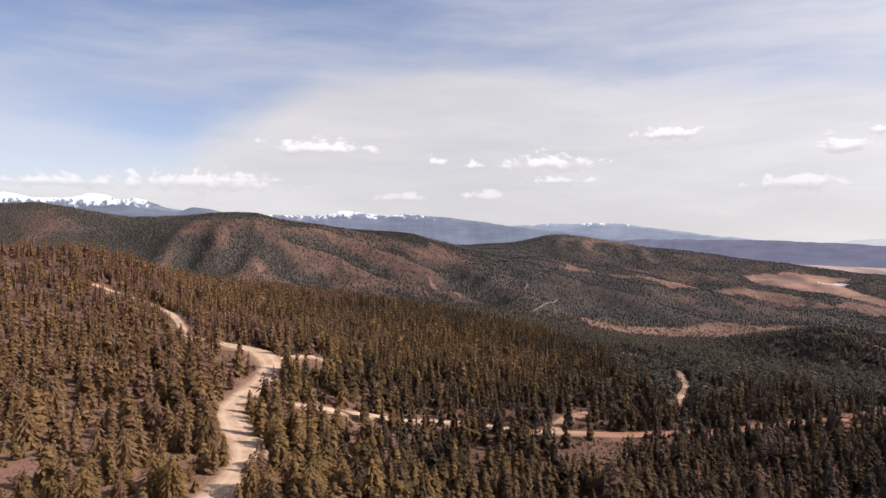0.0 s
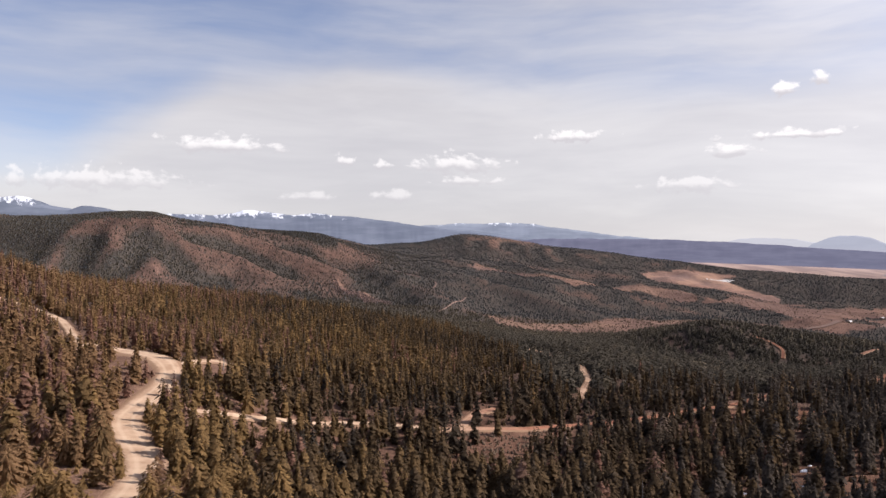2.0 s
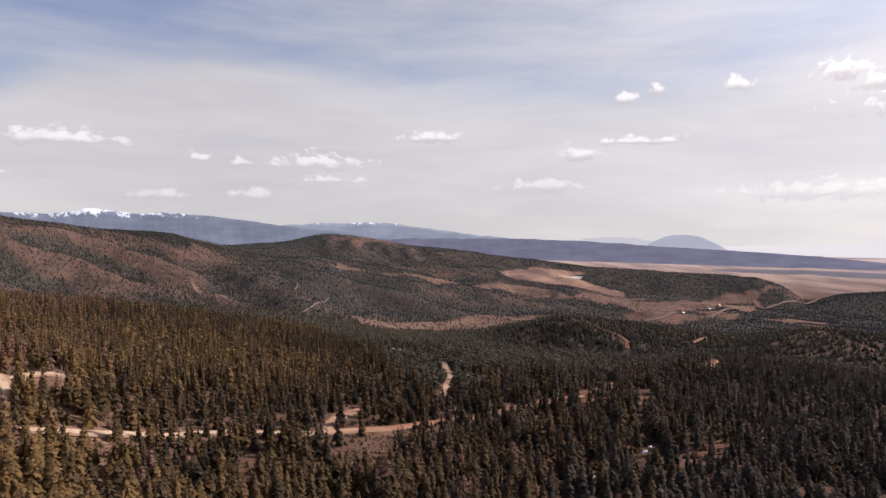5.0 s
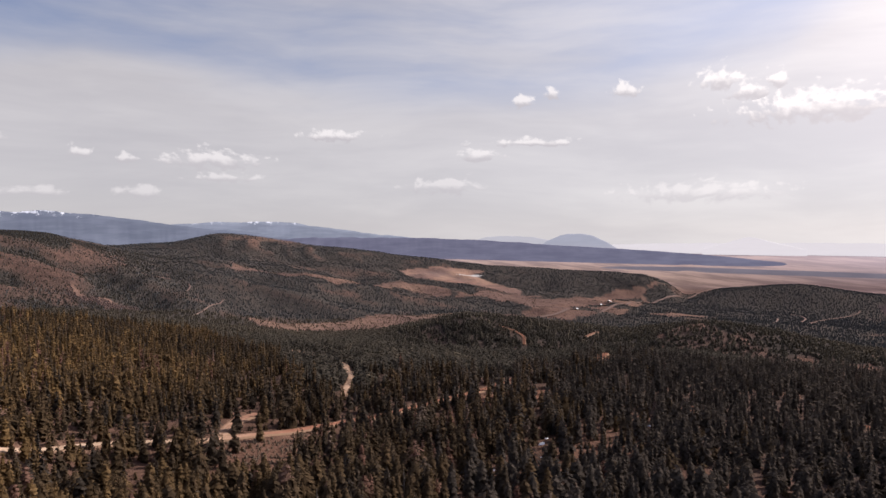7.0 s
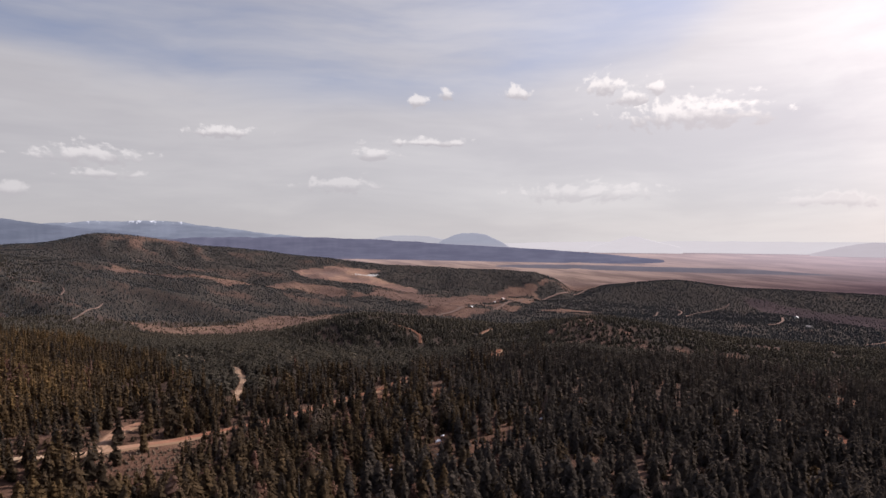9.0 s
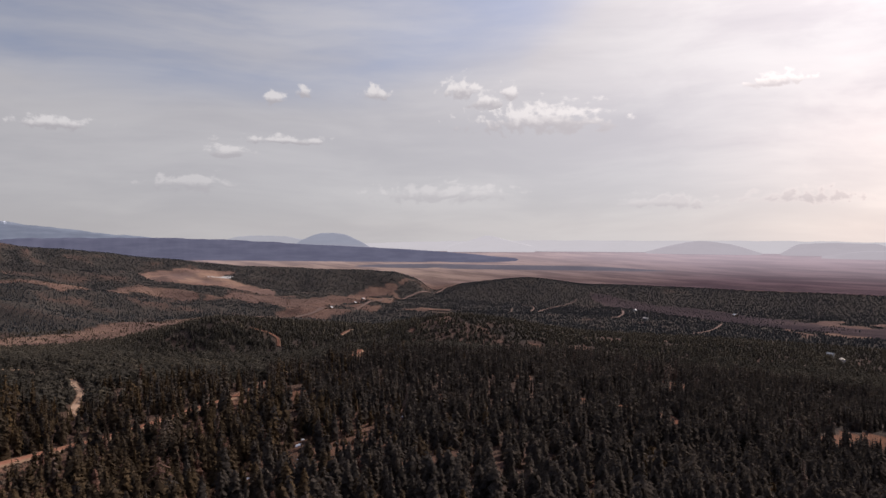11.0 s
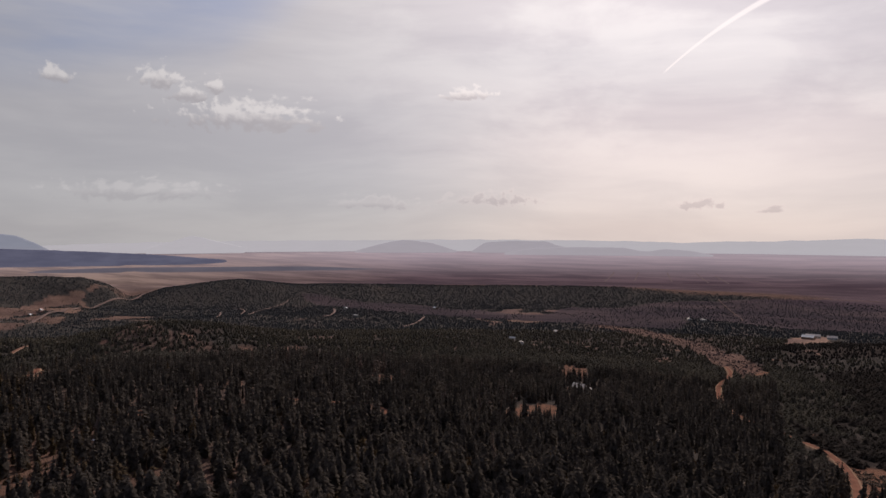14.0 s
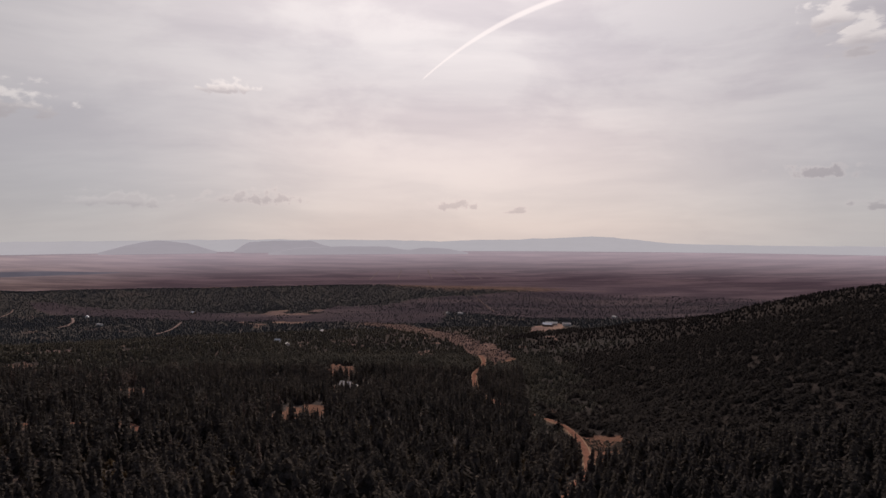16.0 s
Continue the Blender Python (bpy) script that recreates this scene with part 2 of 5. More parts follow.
def waves(x, y, size, seed, octaves=3):
    """Smooth noise between -1 and 1 whose largest swells are size metres across."""
    x, y = np.asarray(x, float), np.asarray(y, float)
    total, weight, sum_ = 0.0, 1.0, 0.0
    for k in range(octaves):
        u, v = x / size + 17.3 * k, y / size - 9.1 * k
        i, j = np.floor(u), np.floor(v)
        a, b = u - i, v - j
        a, b = a * a * (3 - 2 * a), b * b * (3 - 2 * b)
        n = (lattice(i, j, seed + k) * (1 - a) + lattice(i + 1, j, seed + k) * a) * (1 - b) + (lattice(i, j + 1, seed + k) * (1 - a) + lattice(i + 1, j + 1, seed + k) * a) * b
        total, sum_, weight, size = total + weight * (2 * n - 1), sum_ + weight, weight * 0.5, size * 0.5
    return total / sum_


# spurs (raised) and wooded gullies (sunk) on the mountain and the long ridge: rise in metres, half width, line in the plan
RELIEF = []
RELIEF.append((20, 46, ((-474, 1659), (-404, 1642), (-337, 1634), (-255, 1640), (-192, 1600))))
RELIEF.append((18, 48, ((-375, 1751), (-301, 1800), (-218, 1800), (-120, 1740), (-62, 1700))))
RELIEF.append((13, 30, ((-422, 1496), (-415, 1429), (-416, 1393))))
RELIEF.append((16, 40, ((-597, 1639), (-611, 1544), (-619, 1473), (-600, 1389))))
RELIEF.append((13, 34, ((-538, 1652), (-508, 1505), (-485, 1438), (-483, 1382))))
RELIEF.append((-18, 34, ((-447, 1585), (-449, 1507), (-462, 1416))))
RELIEF.append((-19, 36, ((-564, 1545), (-541, 1465), (-529, 1388), (-537, 1352))))
RELIEF.append((-19, 36, ((-390, 1558), (-344, 1494), (-308, 1492), (-287, 1504))))
RELIEF.append((-20, 34, ((-371, 1670), (-305, 1720), (-232, 1700), (-156, 1650))))
RELIEF.append((-14, 34, ((-645, 1539), (-660, 1472), (-662, 1437))))
RELIEF.append((-12, 50, ((-827, 1614), (-770, 1624), (-733, 1521))))
RELIEF.append((-18, 44, ((-158, 1871), (-107, 1832), (-50, 1807))))
for gx, gy in ((499, 2620), (630, 2660), (664, 2600), (733, 2600), (835, 2640)):
    RELIEF.append((-10, 26, ((gx, gy + 60), (gx - 40, gy - 90))))
for gx, gy in ((455, 2640), (560, 2640), (648, 2620), (700, 2600), (784, 2610)):
    RELIEF.append((8, 26, ((gx, gy + 50), (gx - 40, gy - 110))))
RELIEF.append((-10, 40, ((143, 2183), (185, 2062), (246, 2154))))
RELIEF.append((-14, 40, ((-24, 1833), (18, 1848))))
RELIEF.append((-12, 40, ((30, 1729), (85, 1610), (125, 1450))))
RELIEF.append((-10, 60, ((294, 1999), (351, 1855), (447, 1670), (573, 1516))))
RELIEF.append((18, 60, ((61, 1819), (136, 1670), (177, 1500))))
RELIEF.append((14, 60, ((230, 2036), (340, 1768), (430, 1607), (520, 1459))))


def relief_at(x, y):
    """Rise of the spurs, and how far a place lies in a gully or on a spur (0 to 1)."""
    x, y = np.asarray(x, float), np.asarray(y, float)
    rise, hollow, spur = np.zeros(x.shape), np.zeros(x.shape), np.zeros(x.shape)
    k = (np.hypot(x, y) > 1250) & (np.hypot(x, y) < 2950) & (x < 1100) & (y > 0)
    px, py = x[k], y[k]
    px, py = px + 16 * waves(px, py, 70, 25, 3), py + 16 * waves(px, py, 70, 27, 3)
    for amount, wide, line in RELIEF:
        gap = np.full(px.shape, 1e9)
        for (x0, y0), (x1, y1) in zip(line, line[1:]):
            dx, dy = x1 - x0, y1 - y0
            t = np.clip(((px - x0) * dx + (py - y0) * dy) / (dx * dx + dy * dy), 0, 1)
            gap = np.minimum(gap, (px - x0 - t * dx) ** 2 + (py - y0 - t * dy) ** 2)
        near = np.exp(-gap / wide ** 2)
        rise[k] += 0.75 * amount * near
        field = hollow if amount < 0 else spur
        field[k] = np.maximum(field[k], near)
    return rise, hollow, spur


BEARINGS = np.concatenate([np.arange(-40, 130, 0.28), np.arange(130, 320, 2.0), [320.0]])
RANGES = np.concatenate([[4.0, 12.0], np.concatenate([np.geomspace(25, 900, 110, endpoint=False), np.linspace(900, 3300, 105, endpoint=False), np.geomspace(3300, 4950, 14)])])


HOLLOW = 20.0


def shape_land():
    wrapped = []
    for line in LINES:
        b, r, z = np.array(line, float).T
        wrapped.append((np.concatenate([b - 360, b, b + 360]), np.tile(r, 3), np.tile(z, 3)))
    rs = np.array([glide(BEARINGS, b, r) for b, r, z in wrapped])
    zs = np.array([glide(BEARINGS, b, z) for b, r, z in wrapped])
    heights = np.empty((len(BEARINGS), len(RANGES)))
    for k in range(len(BEARINGS)):
        # a hollow between the near ridge and the knolls
        between, dip = (rs[4, k] + rs[5, k]) / 2, (zs[4, k] + zs[5, k]) / 2 - HOLLOW * np.interp(BEARINGS[k], (20, 27, 60, 78), (0, 1, 1, 0))
        heights[k] = glide(RANGES, np.concatenate([[0.0], rs[:5, k], [between], rs[5:, k]]), np.concatenate([[zs[0, k]], zs[:5, k], [dip], zs[5:, k]]))
    a = np.radians(BEARINGS)[:, None]
    x, y = np.sin(a) * RANGES, np.cos(a) * RANGES
    far = np.clip((RANGES - 1250) / 500, 0, 1) * np.clip((3300 - RANGES) / 400, 0, 1)
    near = np.clip((1400 - RANGES) / 300, 0, 1)
    rough = near * (4.5 * waves(x, y, 210, 3) * np.clip((RANGES - 300) / 200, 0.3, 1) + 1.0 * waves(x, y, 45, 5))
    gully = np.abs(waves(x + 0.4 * y, y, 300, 11, 4))
    hilly = np.clip((BEARINGS[:, None] + 50) / 10, 0, 1) * np.clip((60 - BEARINGS[:, None]) / 15, 0.25, 1)
    rough = rough + far * hilly * (6 - 22 * np.clip(gully, 0, 0.55))
    # spurs that run down the red-brown mountain and the long ridge
    arc = np.radians(BEARINGS)[:, None] * 1900
    slope = np.clip((RANGES - 1330) / 200, 0, 1) * np.clip((rs[7][:, None] - 30 - RANGES) / 260, 0, 1) * np.clip((16 - BEARINGS[:, None]) / 8, 0, 1) * np.clip((BEARINGS[:, None] + 60) / 10, 0, 1)
    spur = np.abs(waves(arc - 0.55 * (RANGES - 1900) + 130 * waves(x, y, 420, 21), RANGES * 0.35 + 0 * arc, 300, 19, 4))
    rough = rough + slope * (6 - 26 * np.clip(spur, 0, 0.5))
    ridge = np.clip((RANGES - 2420) / 150, 0, 1) * np.clip((rs[9][:, None] - 10 - RANGES) / 130, 0, 1) * np.clip((BEARINGS[:, None] - 4) / 4, 0, 1) * np.clip((48 - BEARINGS[:, None]) / 6, 0, 1)
    rib = np.abs(waves(arc - 0.3 * (RANGES - 2700), RANGES * 0.3 + 0 * arc, 120, 23, 3))
    rough = rough + ridge * (5 - 22 * np.clip(rib, 0, 0.5))
    crest = np.where(BEARINGS[:, None] < 4, np.clip((rs[7][:, None] - 30 - RANGES) / 140, 0, 1), np.clip((rs[9][:, None] - 15 - RANGES) / 90, 0, 1))
    # folds of the foothills
    fold = np.abs(waves(0.9 * x + 0.35 * y, 0.55 * y - 0.2 * x, 230, 13, 4))
    foothills = far * np.clip((BEARINGS[:, None] - 2) / 6, 0, 1) * np.clip((47 - BEARINGS[:, None]) / 6, 0, 1) * np.clip((2800 - RANGES) / 200, 0, 1)
    rough = rough + foothills * crest * (9 - 40 * np.clip(fold, 0, 0.5))
    return heights + rough + relief_at(x, y)[0] * crest


HEIGHTS = shape_land()


def height_at(x, y):
    """The ground's height at places of the plan."""
    x, y = np.asarray(x, float), np.asarray(y, float)
    b = np.degrees(np.arctan2(x, y))
    b = np.where(b < -40, b + 360, b)
    r = np.clip(np.hypot(x, y), 4.0, 4950)
    i = np.clip(np.searchsorted(BEARINGS, b, side="right") - 1, 0, len(BEARINGS) - 2)
    j = np.clip(np.searchsorted(RANGES, r, side="right") - 1, 0, len(RANGES) - 2)
    u = (b - BEARINGS[i]) / (BEARINGS[i + 1] - BEARINGS[i])
    v = (r - RANGES[j]) / (RANGES[j + 1] - RANGES[j])
    return (HEIGHTS[i, j] * (1 - u) + HEIGHTS[i + 1, j] * u) * (1 - v) + (HEIGHTS[i, j + 1] * (1 - u) + HEIGHTS[i + 1, j + 1] * u) * v

# ---------------------------------------------------------------- what grows where
# open ground in the plan, as outlines in metres
MEADOWS = []
MEADOWS.append(((1039, 2351), (1265, 2342), (1368, 2270), (1303, 2254), (1318, 2171), (1323, 1920), (1253, 1931), (1123, 2012), (1028, 2195)))
MEADOWS.append(((411, 2214), (527, 2024), (647, 1905), (846, 1948), (1026, 1912), (966, 1799), (818, 1884), (619, 1822), (508, 1951), (387, 2086)))
MEADOWS.append(((270, 1427), (336, 1344), (452, 1340), (585, 1407), (661, 1394), (787, 1380), (700, 1280), (448, 1205), (339, 1208), (291, 1270)))
MEADOWS.append(((974, 1804), (1144, 1898), (1313, 1903), (1416, 1836), (1652, 1882), (1796, 1835), (1954, 1866), (1744, 1782), (1368, 1486), (1092, 1326), (1025, 1329), (889, 1287), (983, 1475), (1035, 1461), (1036, 1555), (1016, 1718)))
MEADOWS.append(((-50, 1665), (-37, 1654), (-23, 1576), (12, 1578), (51, 1515), (92, 1495), (85, 1448), (39, 1453), (1, 1512), (-34, 1540)))
MEADOWS.append(((-432, 1436), (-419, 1462), (-391, 1460), (-396, 1436)))
MEADOWS.append(((2216, 1297), (2256, 1087), (2192, 816), (1902, 445), (1936, 238), (2312, -56), (1600, -38), (1636, 151), (1690, 387), (1800, 707), (2111, 1156)))
MEADOWS.append(((1777, 508), (1527, 373), (1671, 304), (1874, 230), (2102, 163), (2199, 224), (2197, 383), (2077, 491)))
MEADOWS.append(((396, 96), (435, 97), (462, 88), (482, 80), (450, 64), (423, 68), (402, 82)))
MEADOWS.append(((761, 112), (776, 90), (689, 76), (676, 91), (700, 110)))
MEADOWS.append(((420, -90), (412, -120), (378, -122), (345, -104), (320, -86), (351, -82)))
MEADOWS.append(((-262, 478), (-235, 485), (-238, 497), (-266, 490)))
MEADOWS.append(((1614, 167), (1453, 66), (1257, -26), (1063, -60), (829, -70), (790, -92), (845, -112), (988, -115), (1139, -98), (1315, -56), (1561, 45), (1674, 146)))
MEADOWS.append(((383, 450), (400, 444), (427, 474), (424, 492), (405, 482)))
MEADOWS.append(((575, 76), (606, 90), (630, 70), (600, 46), (570, 50)))
MEADOWS.append(((1254, -185), (1389, -213), (1503, -250), (1560, -290), (1540, -325), (1381, -292), (1261, -225)))
MEADOWS.append(((1479, 1499), (1500, 1380), (1533, 1325), (1369, 1259), (1350, 1368)))
# how bare each of them is
BARE = (0.85, 0.40, 0.40, 0.34, 0.45, 0.6, 0.0, 0.45, 0.6, 0.45, 0.7, 1.0, 0.12, 1.0, 0.5, 0.7, 0.2)
# thinly wooded ground: red foothills, the stony hill, the dry wash, the glade by the bend
THIN = []
THIN.append(((-97, 1880), (-28, 2026), (33, 2043), (90, 2131), (62, 1853), (-32, 1752), (-78, 1792)))
THIN.append(((665, 656), (714, 671), (708, 615), (720, 560), (675, 486), (598, 561), (640, 621)))
THIN.append(((1301, -31), (1314, -76), (1087, -106), (849, -107), (803, -87), (911, -68), (1096, -51)))
THIN.append(((34, 304), (61, 309), (95, 318), (88, 293), (70, 268), (51, 262), (39, 279)))
THIN.append(((-10, 210), (14, 216), (10, 196), (-8, 196)))
THIN.append(((400, 480), (430, 470), (420, 440), (385, 440)))


def inside(x, y, outline):
    x, y = np.asarray(x, float), np.asarray(y, float)
    result = np.zeros(x.shape, bool)
    for (x0, y0), (x1, y1) in zip(outline, outline[1:] + outline[:1]):
        crosses = (y0 > y) != (y1 > y)
        result ^= crosses & (x < (x1 - x0) * (y - y0) / ((y1 - y0) or 1e-9) + x0)
    return result


# roads: name, width, line in the plan
ROADS = []
ROADS.append(("road", 10.4, ((-57, 140), (-55, 172), (-55, 187), (-58, 203), (-67, 222), (-77, 243), (-81, 259), (-79, 277), (-77, 293), (-78, 309), (-84, 324), (-94, 338), (-106, 345), (-119, 351), (-134, 359))))
ROADS.append(("road", 6.0, ((-78, 312), (-76, 330), (-67, 342), (-58, 344))))
ROADS.append(("trail", 5.0, ((-133, 353), (-149, 388), (-171, 434), (-190, 457), (-206, 472), (-250, 486))))
ROADS.append(("road", 4.4, ((-62, 272), (-43, 283), (-31, 292), (-18, 301), (-5, 308), (9, 311), (24, 311), (38, 309), (51, 309), (61, 312), (76, 315), (88, 319), (109, 326), (125, 329), (137, 331),
               (162, 338), (186, 346), (206, 353), (238, 374), (277, 401), (312, 420), (337, 433), (370, 440), (400, 462), (430, 495), (455, 535))))
ROADS.append(("road", 5.0, ((49, 309), (52, 315), (57, 327), (64, 338), (75, 347))))
ROADS.append(("road", 4.2, ((129, 375), (138, 394), (148, 415), (157, 436), (160, 458), (170, 485), (163, 518), (165, 557), (166, 583), (150, 660))))
ROADS.append(("trail", 3.6, ((464, 741), (477, 728), (480, 711), (478, 701), (463, 679))))
ROADS.append(("trail", 3.4, ((577, 704), (592, 714), (605, 722), (620, 731))))
ROADS.append(("road", 4.6, ((255, -50), (272, -58), (290, -65), (313, -76), (350, -84), (402, -92), (440, -91), (470, -82), (515, -62), (551, -52), (590, -46), (625, -45), (680, -47), (734, -53), (812, -70), (870, -72), (900, -70))))
ROADS.append(("trail", 4.5, ((760, -57), (792, -77), (844, -111))))
ROADS.append(("road", 8.0, ((966, 1376), (1077, 1383), (1257, 1487), (1458, 1617), (1719, 1750), (1873, 1770), (2010, 1830), (2160, 1902), (2468, 2032))))
ROADS.append(("trail", 3.2, ((1507, 1120), (1675, 1229), (1700, 1251))))
ROADS.append(("trail", 3.2, ((1660, 1151), (1766, 1209), (1862, 1281), (1866, 1330))))
ROADS.append(("trail", 3.2, ((1649, 1118), (1838, 1205), (2039, 1250), (2088, 1258), (2117, 1272))))
ROADS.append(("trail", 4.0, ((690, 400), (660, 385), (645, 365), (609, 346))))
ROADS.append(("trail", 5.0, ((1608, 864), (1650, 862), (1697, 879), (1800, 925), (1916, 987))))
ROADS.append(("trail", 3.0, ((194, 1629), (208, 1673), (208, 1701))))
ROADS.append(("trail", 3.0, ((111, 1797), (137, 1729), (175, 1739))))
ROADS.append(("trail", 2.6, ((176, 1373), (217, 1458), (268, 1588))))
ROADS.append(("trail", 3.4, ((1392, 558), (1503, 560), (1694, 608))))
ROADS.append(("trail", 4.0, ((862, 506), (866, 501), (872, 489))))
ROADS.append(("trail", 4.0, ((355, 150), (372, 160), (380, 178), (365, 200), (372, 225))))

# straight lanes across the plain
for (lx0, ly0), (lx1, ly1), lane in (((3813, 266), (3349, 281), 5), ((3828, 141), (3427, 146), 5), ((3842, -6), (3423, -28), 5), ((3853, -149), (3415, -192), 5), ((3731, -240), (3396, -278), 5),
                                     ((3738, -358), (3360, -454), 5), ((3477, 373), (3462, 284), 9), ((2863, -520), (2846, -754), 6), ((2683, -850), (2658, -939), 6), ((3211, -1157), (3165, -1322), 8)):
    ROADS.append(("trail", lane, ((lx0, ly0), ((lx0 + lx1) / 2 + 3, (ly0 + ly1) / 2), (lx1, ly1))))
ROADS.append(("trail", 2.0, ((2636, -180), (2344, -198), (2100, -200), (1935, -194))))

# small clearings and spots kept in sight of the camera: place and radius
CLEARINGS = ((387, 445, 9), (376, 432, 7), (189, 292, 3), (-62, 341, 6), (-71, 337, 6), (398, 458, 10), (409, 471, 10), (464, 679, 6), (479, 704, 6), (141, 229, 4), (181, 251, 4), (247, 252, 3), (287, 234, 3), (599, 68, 15), (430, 82, 16), (455, 78, 12), (720, 92, 20), (-106, 345, 7), (-120, 352, 7), (-134, 357, 8), (-149, 388, 5), (-206, 472, 6), (-240, 484, 10), (424, 484, 10), (1470, -285, 40),  (60, 286, 9), (170, 235, 2))


def smooth_line(points, step):
    """The road's line, rounded at its bends, with a point every step metres."""
    p = np.array(points, float)
    for _ in range(3):
        a, b = p[:-1], p[1:]
        p = np.concatenate([[p[0]], np.stack([a * 0.75 + b * 0.25, a * 0.25 + b * 0.75], 1).reshape(-1, 2), [p[-1]]])
    s = np.concatenate([[0], np.cumsum(np.hypot(*np.diff(p, axis=0).T))])
    u = np.linspace(0, s[-1], max(4, int(s[-1] / step)))
    return np.stack([np.interp(u, s, p[:, 0]), np.interp(u, s, p[:, 1])], 1)


ROAD_LINES = [(name, width, smooth_line(points, max(2.0, width * 0.5))) for name, width, points in ROADS]


def road_gap(x, y):
    """How far places lie from the edge of the nearest road."""
    gap = np.full(np.shape(x), 1e6)
    for name, width, line in ROAD_LINES:
        near = (np.abs(x - line[:, 0].mean()) < np.ptp(line[:, 0]) / 2 + 40) & (np.abs(y - line[:, 1].mean()) < np.ptp(line[:, 1]) / 2 + 40)
        k = np.flatnonzero(near)
        for part_k in np.array_split(k, max(1, len(k) // 20000)):
            if len(part_k):
                d = np.hypot(x[part_k, None] - line[None, :, 0], y[part_k, None] - line[None, :, 1]).min(1) - width / 2
                gap[part_k] = np.minimum(gap[part_k], d)
    return gap


# level, scrubby ground where the hills run out
FLATS = []
FLATS.append(((1880, 330), (1908, 188), (2071, 118), (2113, 34), (1989, -81), (1906, -169), (1772, -268), (1793, -395), (1796, -530), (1850, -718), (1900, -900), (2200, -2000), (3100, -2400), (3100, -800), (2790, -484), (2572, -166), (2487, 40), (2324, 171), (2330, 331)))
FLATS.append(MEADOWS[6])


def flats_at(x, y):
    """Where the ground is level scrub (0 or 1)."""
    wx, wy = x + 45 * waves(x, y, 260, 33) + 12 * waves(x, y, 60, 36), y + 45 * waves(x, y, 260, 39) + 12 * waves(x, y, 60, 38)
    result = np.zeros(np.shape(x))
    for outline in FLATS:
        result[inside(wx, wy, outline)] = 1
    return result


def southern_hill(x, y):
    """1 on the steep scrubby hill in the south."""
    r, b = np.hypot(x, y), np.degrees(np.arctan2(x, y))
    edge = b + 7 * waves(x, y, 150, 83, 3) + 4 * waves(x, y, 30, 85, 2)
    return np.clip((edge - 99) / 4, 0, 1) * np.clip((r - 300) / 40, 0, 1) * np.clip((1500 - r) / 60, 0, 1)


def land_cover(x, y):
    """Meadow, wood and low brush (0 to 1) at places of the plan."""
    x, y = np.asarray(x, float), np.asarray(y, float)
    r, b = np.hypot(x, y), np.degrees(np.arctan2(x, y))
    wob = np.clip(r / 60, 2, 22)
    wide = np.clip((r - 1200) / 15, 0, 48)
    xs = x + wob * waves(x, y, 90, 31) + wide * waves(x, y, 260, 33)
    ys = y + wob * waves(x, y, 90, 37) + wide * waves(x, y, 260, 39)
    meadow, thin, brush = np.zeros(x.shape), np.zeros(x.shape), np.zeros(x.shape)
    open_ = np.zeros(x.shape)
    for outline, bare in zip(MEADOWS, BARE):
        k = inside(xs, ys, outline)
        meadow[k], open_[k], brush[k] = bare, 1 if bare else 0.93, 0 if bare else 0.6
    # lone stands and tongues of wood in the valley meadows
    island = np.clip((waves(x, y, 130, 35, 3) - 0.22) * 8, 0, 1) * (r > 1100) * (meadow < 0.48)
    open_ = open_ * (1 - 0.8 * island)
    meadow = meadow * (1 - 0.8 * island)
    for outline in THIN:
        thin[inside(xs, ys, outline)] = 1
    # the plain past the last hills is open
    z = height_at(x, y)
    rim = np.clip((r - 2700) / 150, 0, 1) * np.clip((-235 - z) / 12, 0, 1)
    rim = np.maximum(rim, np.clip((r - 2980) / 120, 0, 1))
    meadow, open_ = np.maximum(meadow, 0.5 * rim * np.clip((60 - b) / 20, 0.1, 1)), np.maximum(open_, rim)
    level = flats_at(x, y)
    open_ = np.maximum(open_, 0.82 * level)
    meadow = np.where((level > 0) & (meadow < 0.25), 0.1, meadow)
    patch = waves(x, y, 170, 41, 4)
    wood = np.clip(0.72 + 0.45 * patch + 0.55 * waves(x, y, 34, 43, 3), 0.12, 1)
    # red-brown mountain: dark stands in its folds
    mountain = np.clip((5 - b) / 6, 0, 1) * np.clip((r - 1350) / 100, 0, 1)
    fold = waves(x * 1.5 + y * 0.9, y * 0.45 - x * 0.2, 190, 47, 4)
    # stands keep to the slopes that lean away from the sun
    lean = (height_at(x + 20, y) - height_at(x - 20, y)) / 40
    wood = wood * (1 - mountain) + mountain * np.clip(0.55 + 2.0 * fold + 2.6 * lean, 0.3, 1)
    rise, hollow, spur = relief_at(x, y)
    wood = np.where(mountain > 0.5, np.clip(wood * (1.15 - 0.6 * spur), 0.22, 1), wood)
    # foothills: mottled
    foot = np.clip((b - 8) / 6, 0, 1) * np.clip((r - 1300) / 100, 0, 1)
    wood = wood * (1 - foot) + foot * np.clip(0.92 + 0.25 * np.clip((b - 40) / 15, 0, 1) + 1.0 * patch + 1.6 * lean + 0.7 * waves(x, y, 60, 45, 3), 0.35, 1)
    crown = foot * np.clip((z + 95) / 50, 0, 1)
    wood = wood * (1 - crown) + crown * np.clip(0.35 + 2.2 * lean, 0.08, 1)
    # bare crest soil, painted paler on slopes that face the sun
    meadow = np.maximum(meadow, 0.35 * crown * np.clip(0.6 - 4 * lean, 0, 1))
    wood = np.maximum(wood * (1 - 0.5 * spur * foot), 0.98 * np.clip(1.5 * hollow, 0, 1))
    # low brush closes over the steep hill in the south
    steep = np.clip((b - 97) / 8, 0, 1) * np.clip((r - 330) / 80, 0, 1) * np.clip((1500 - r) / 100, 0, 1)
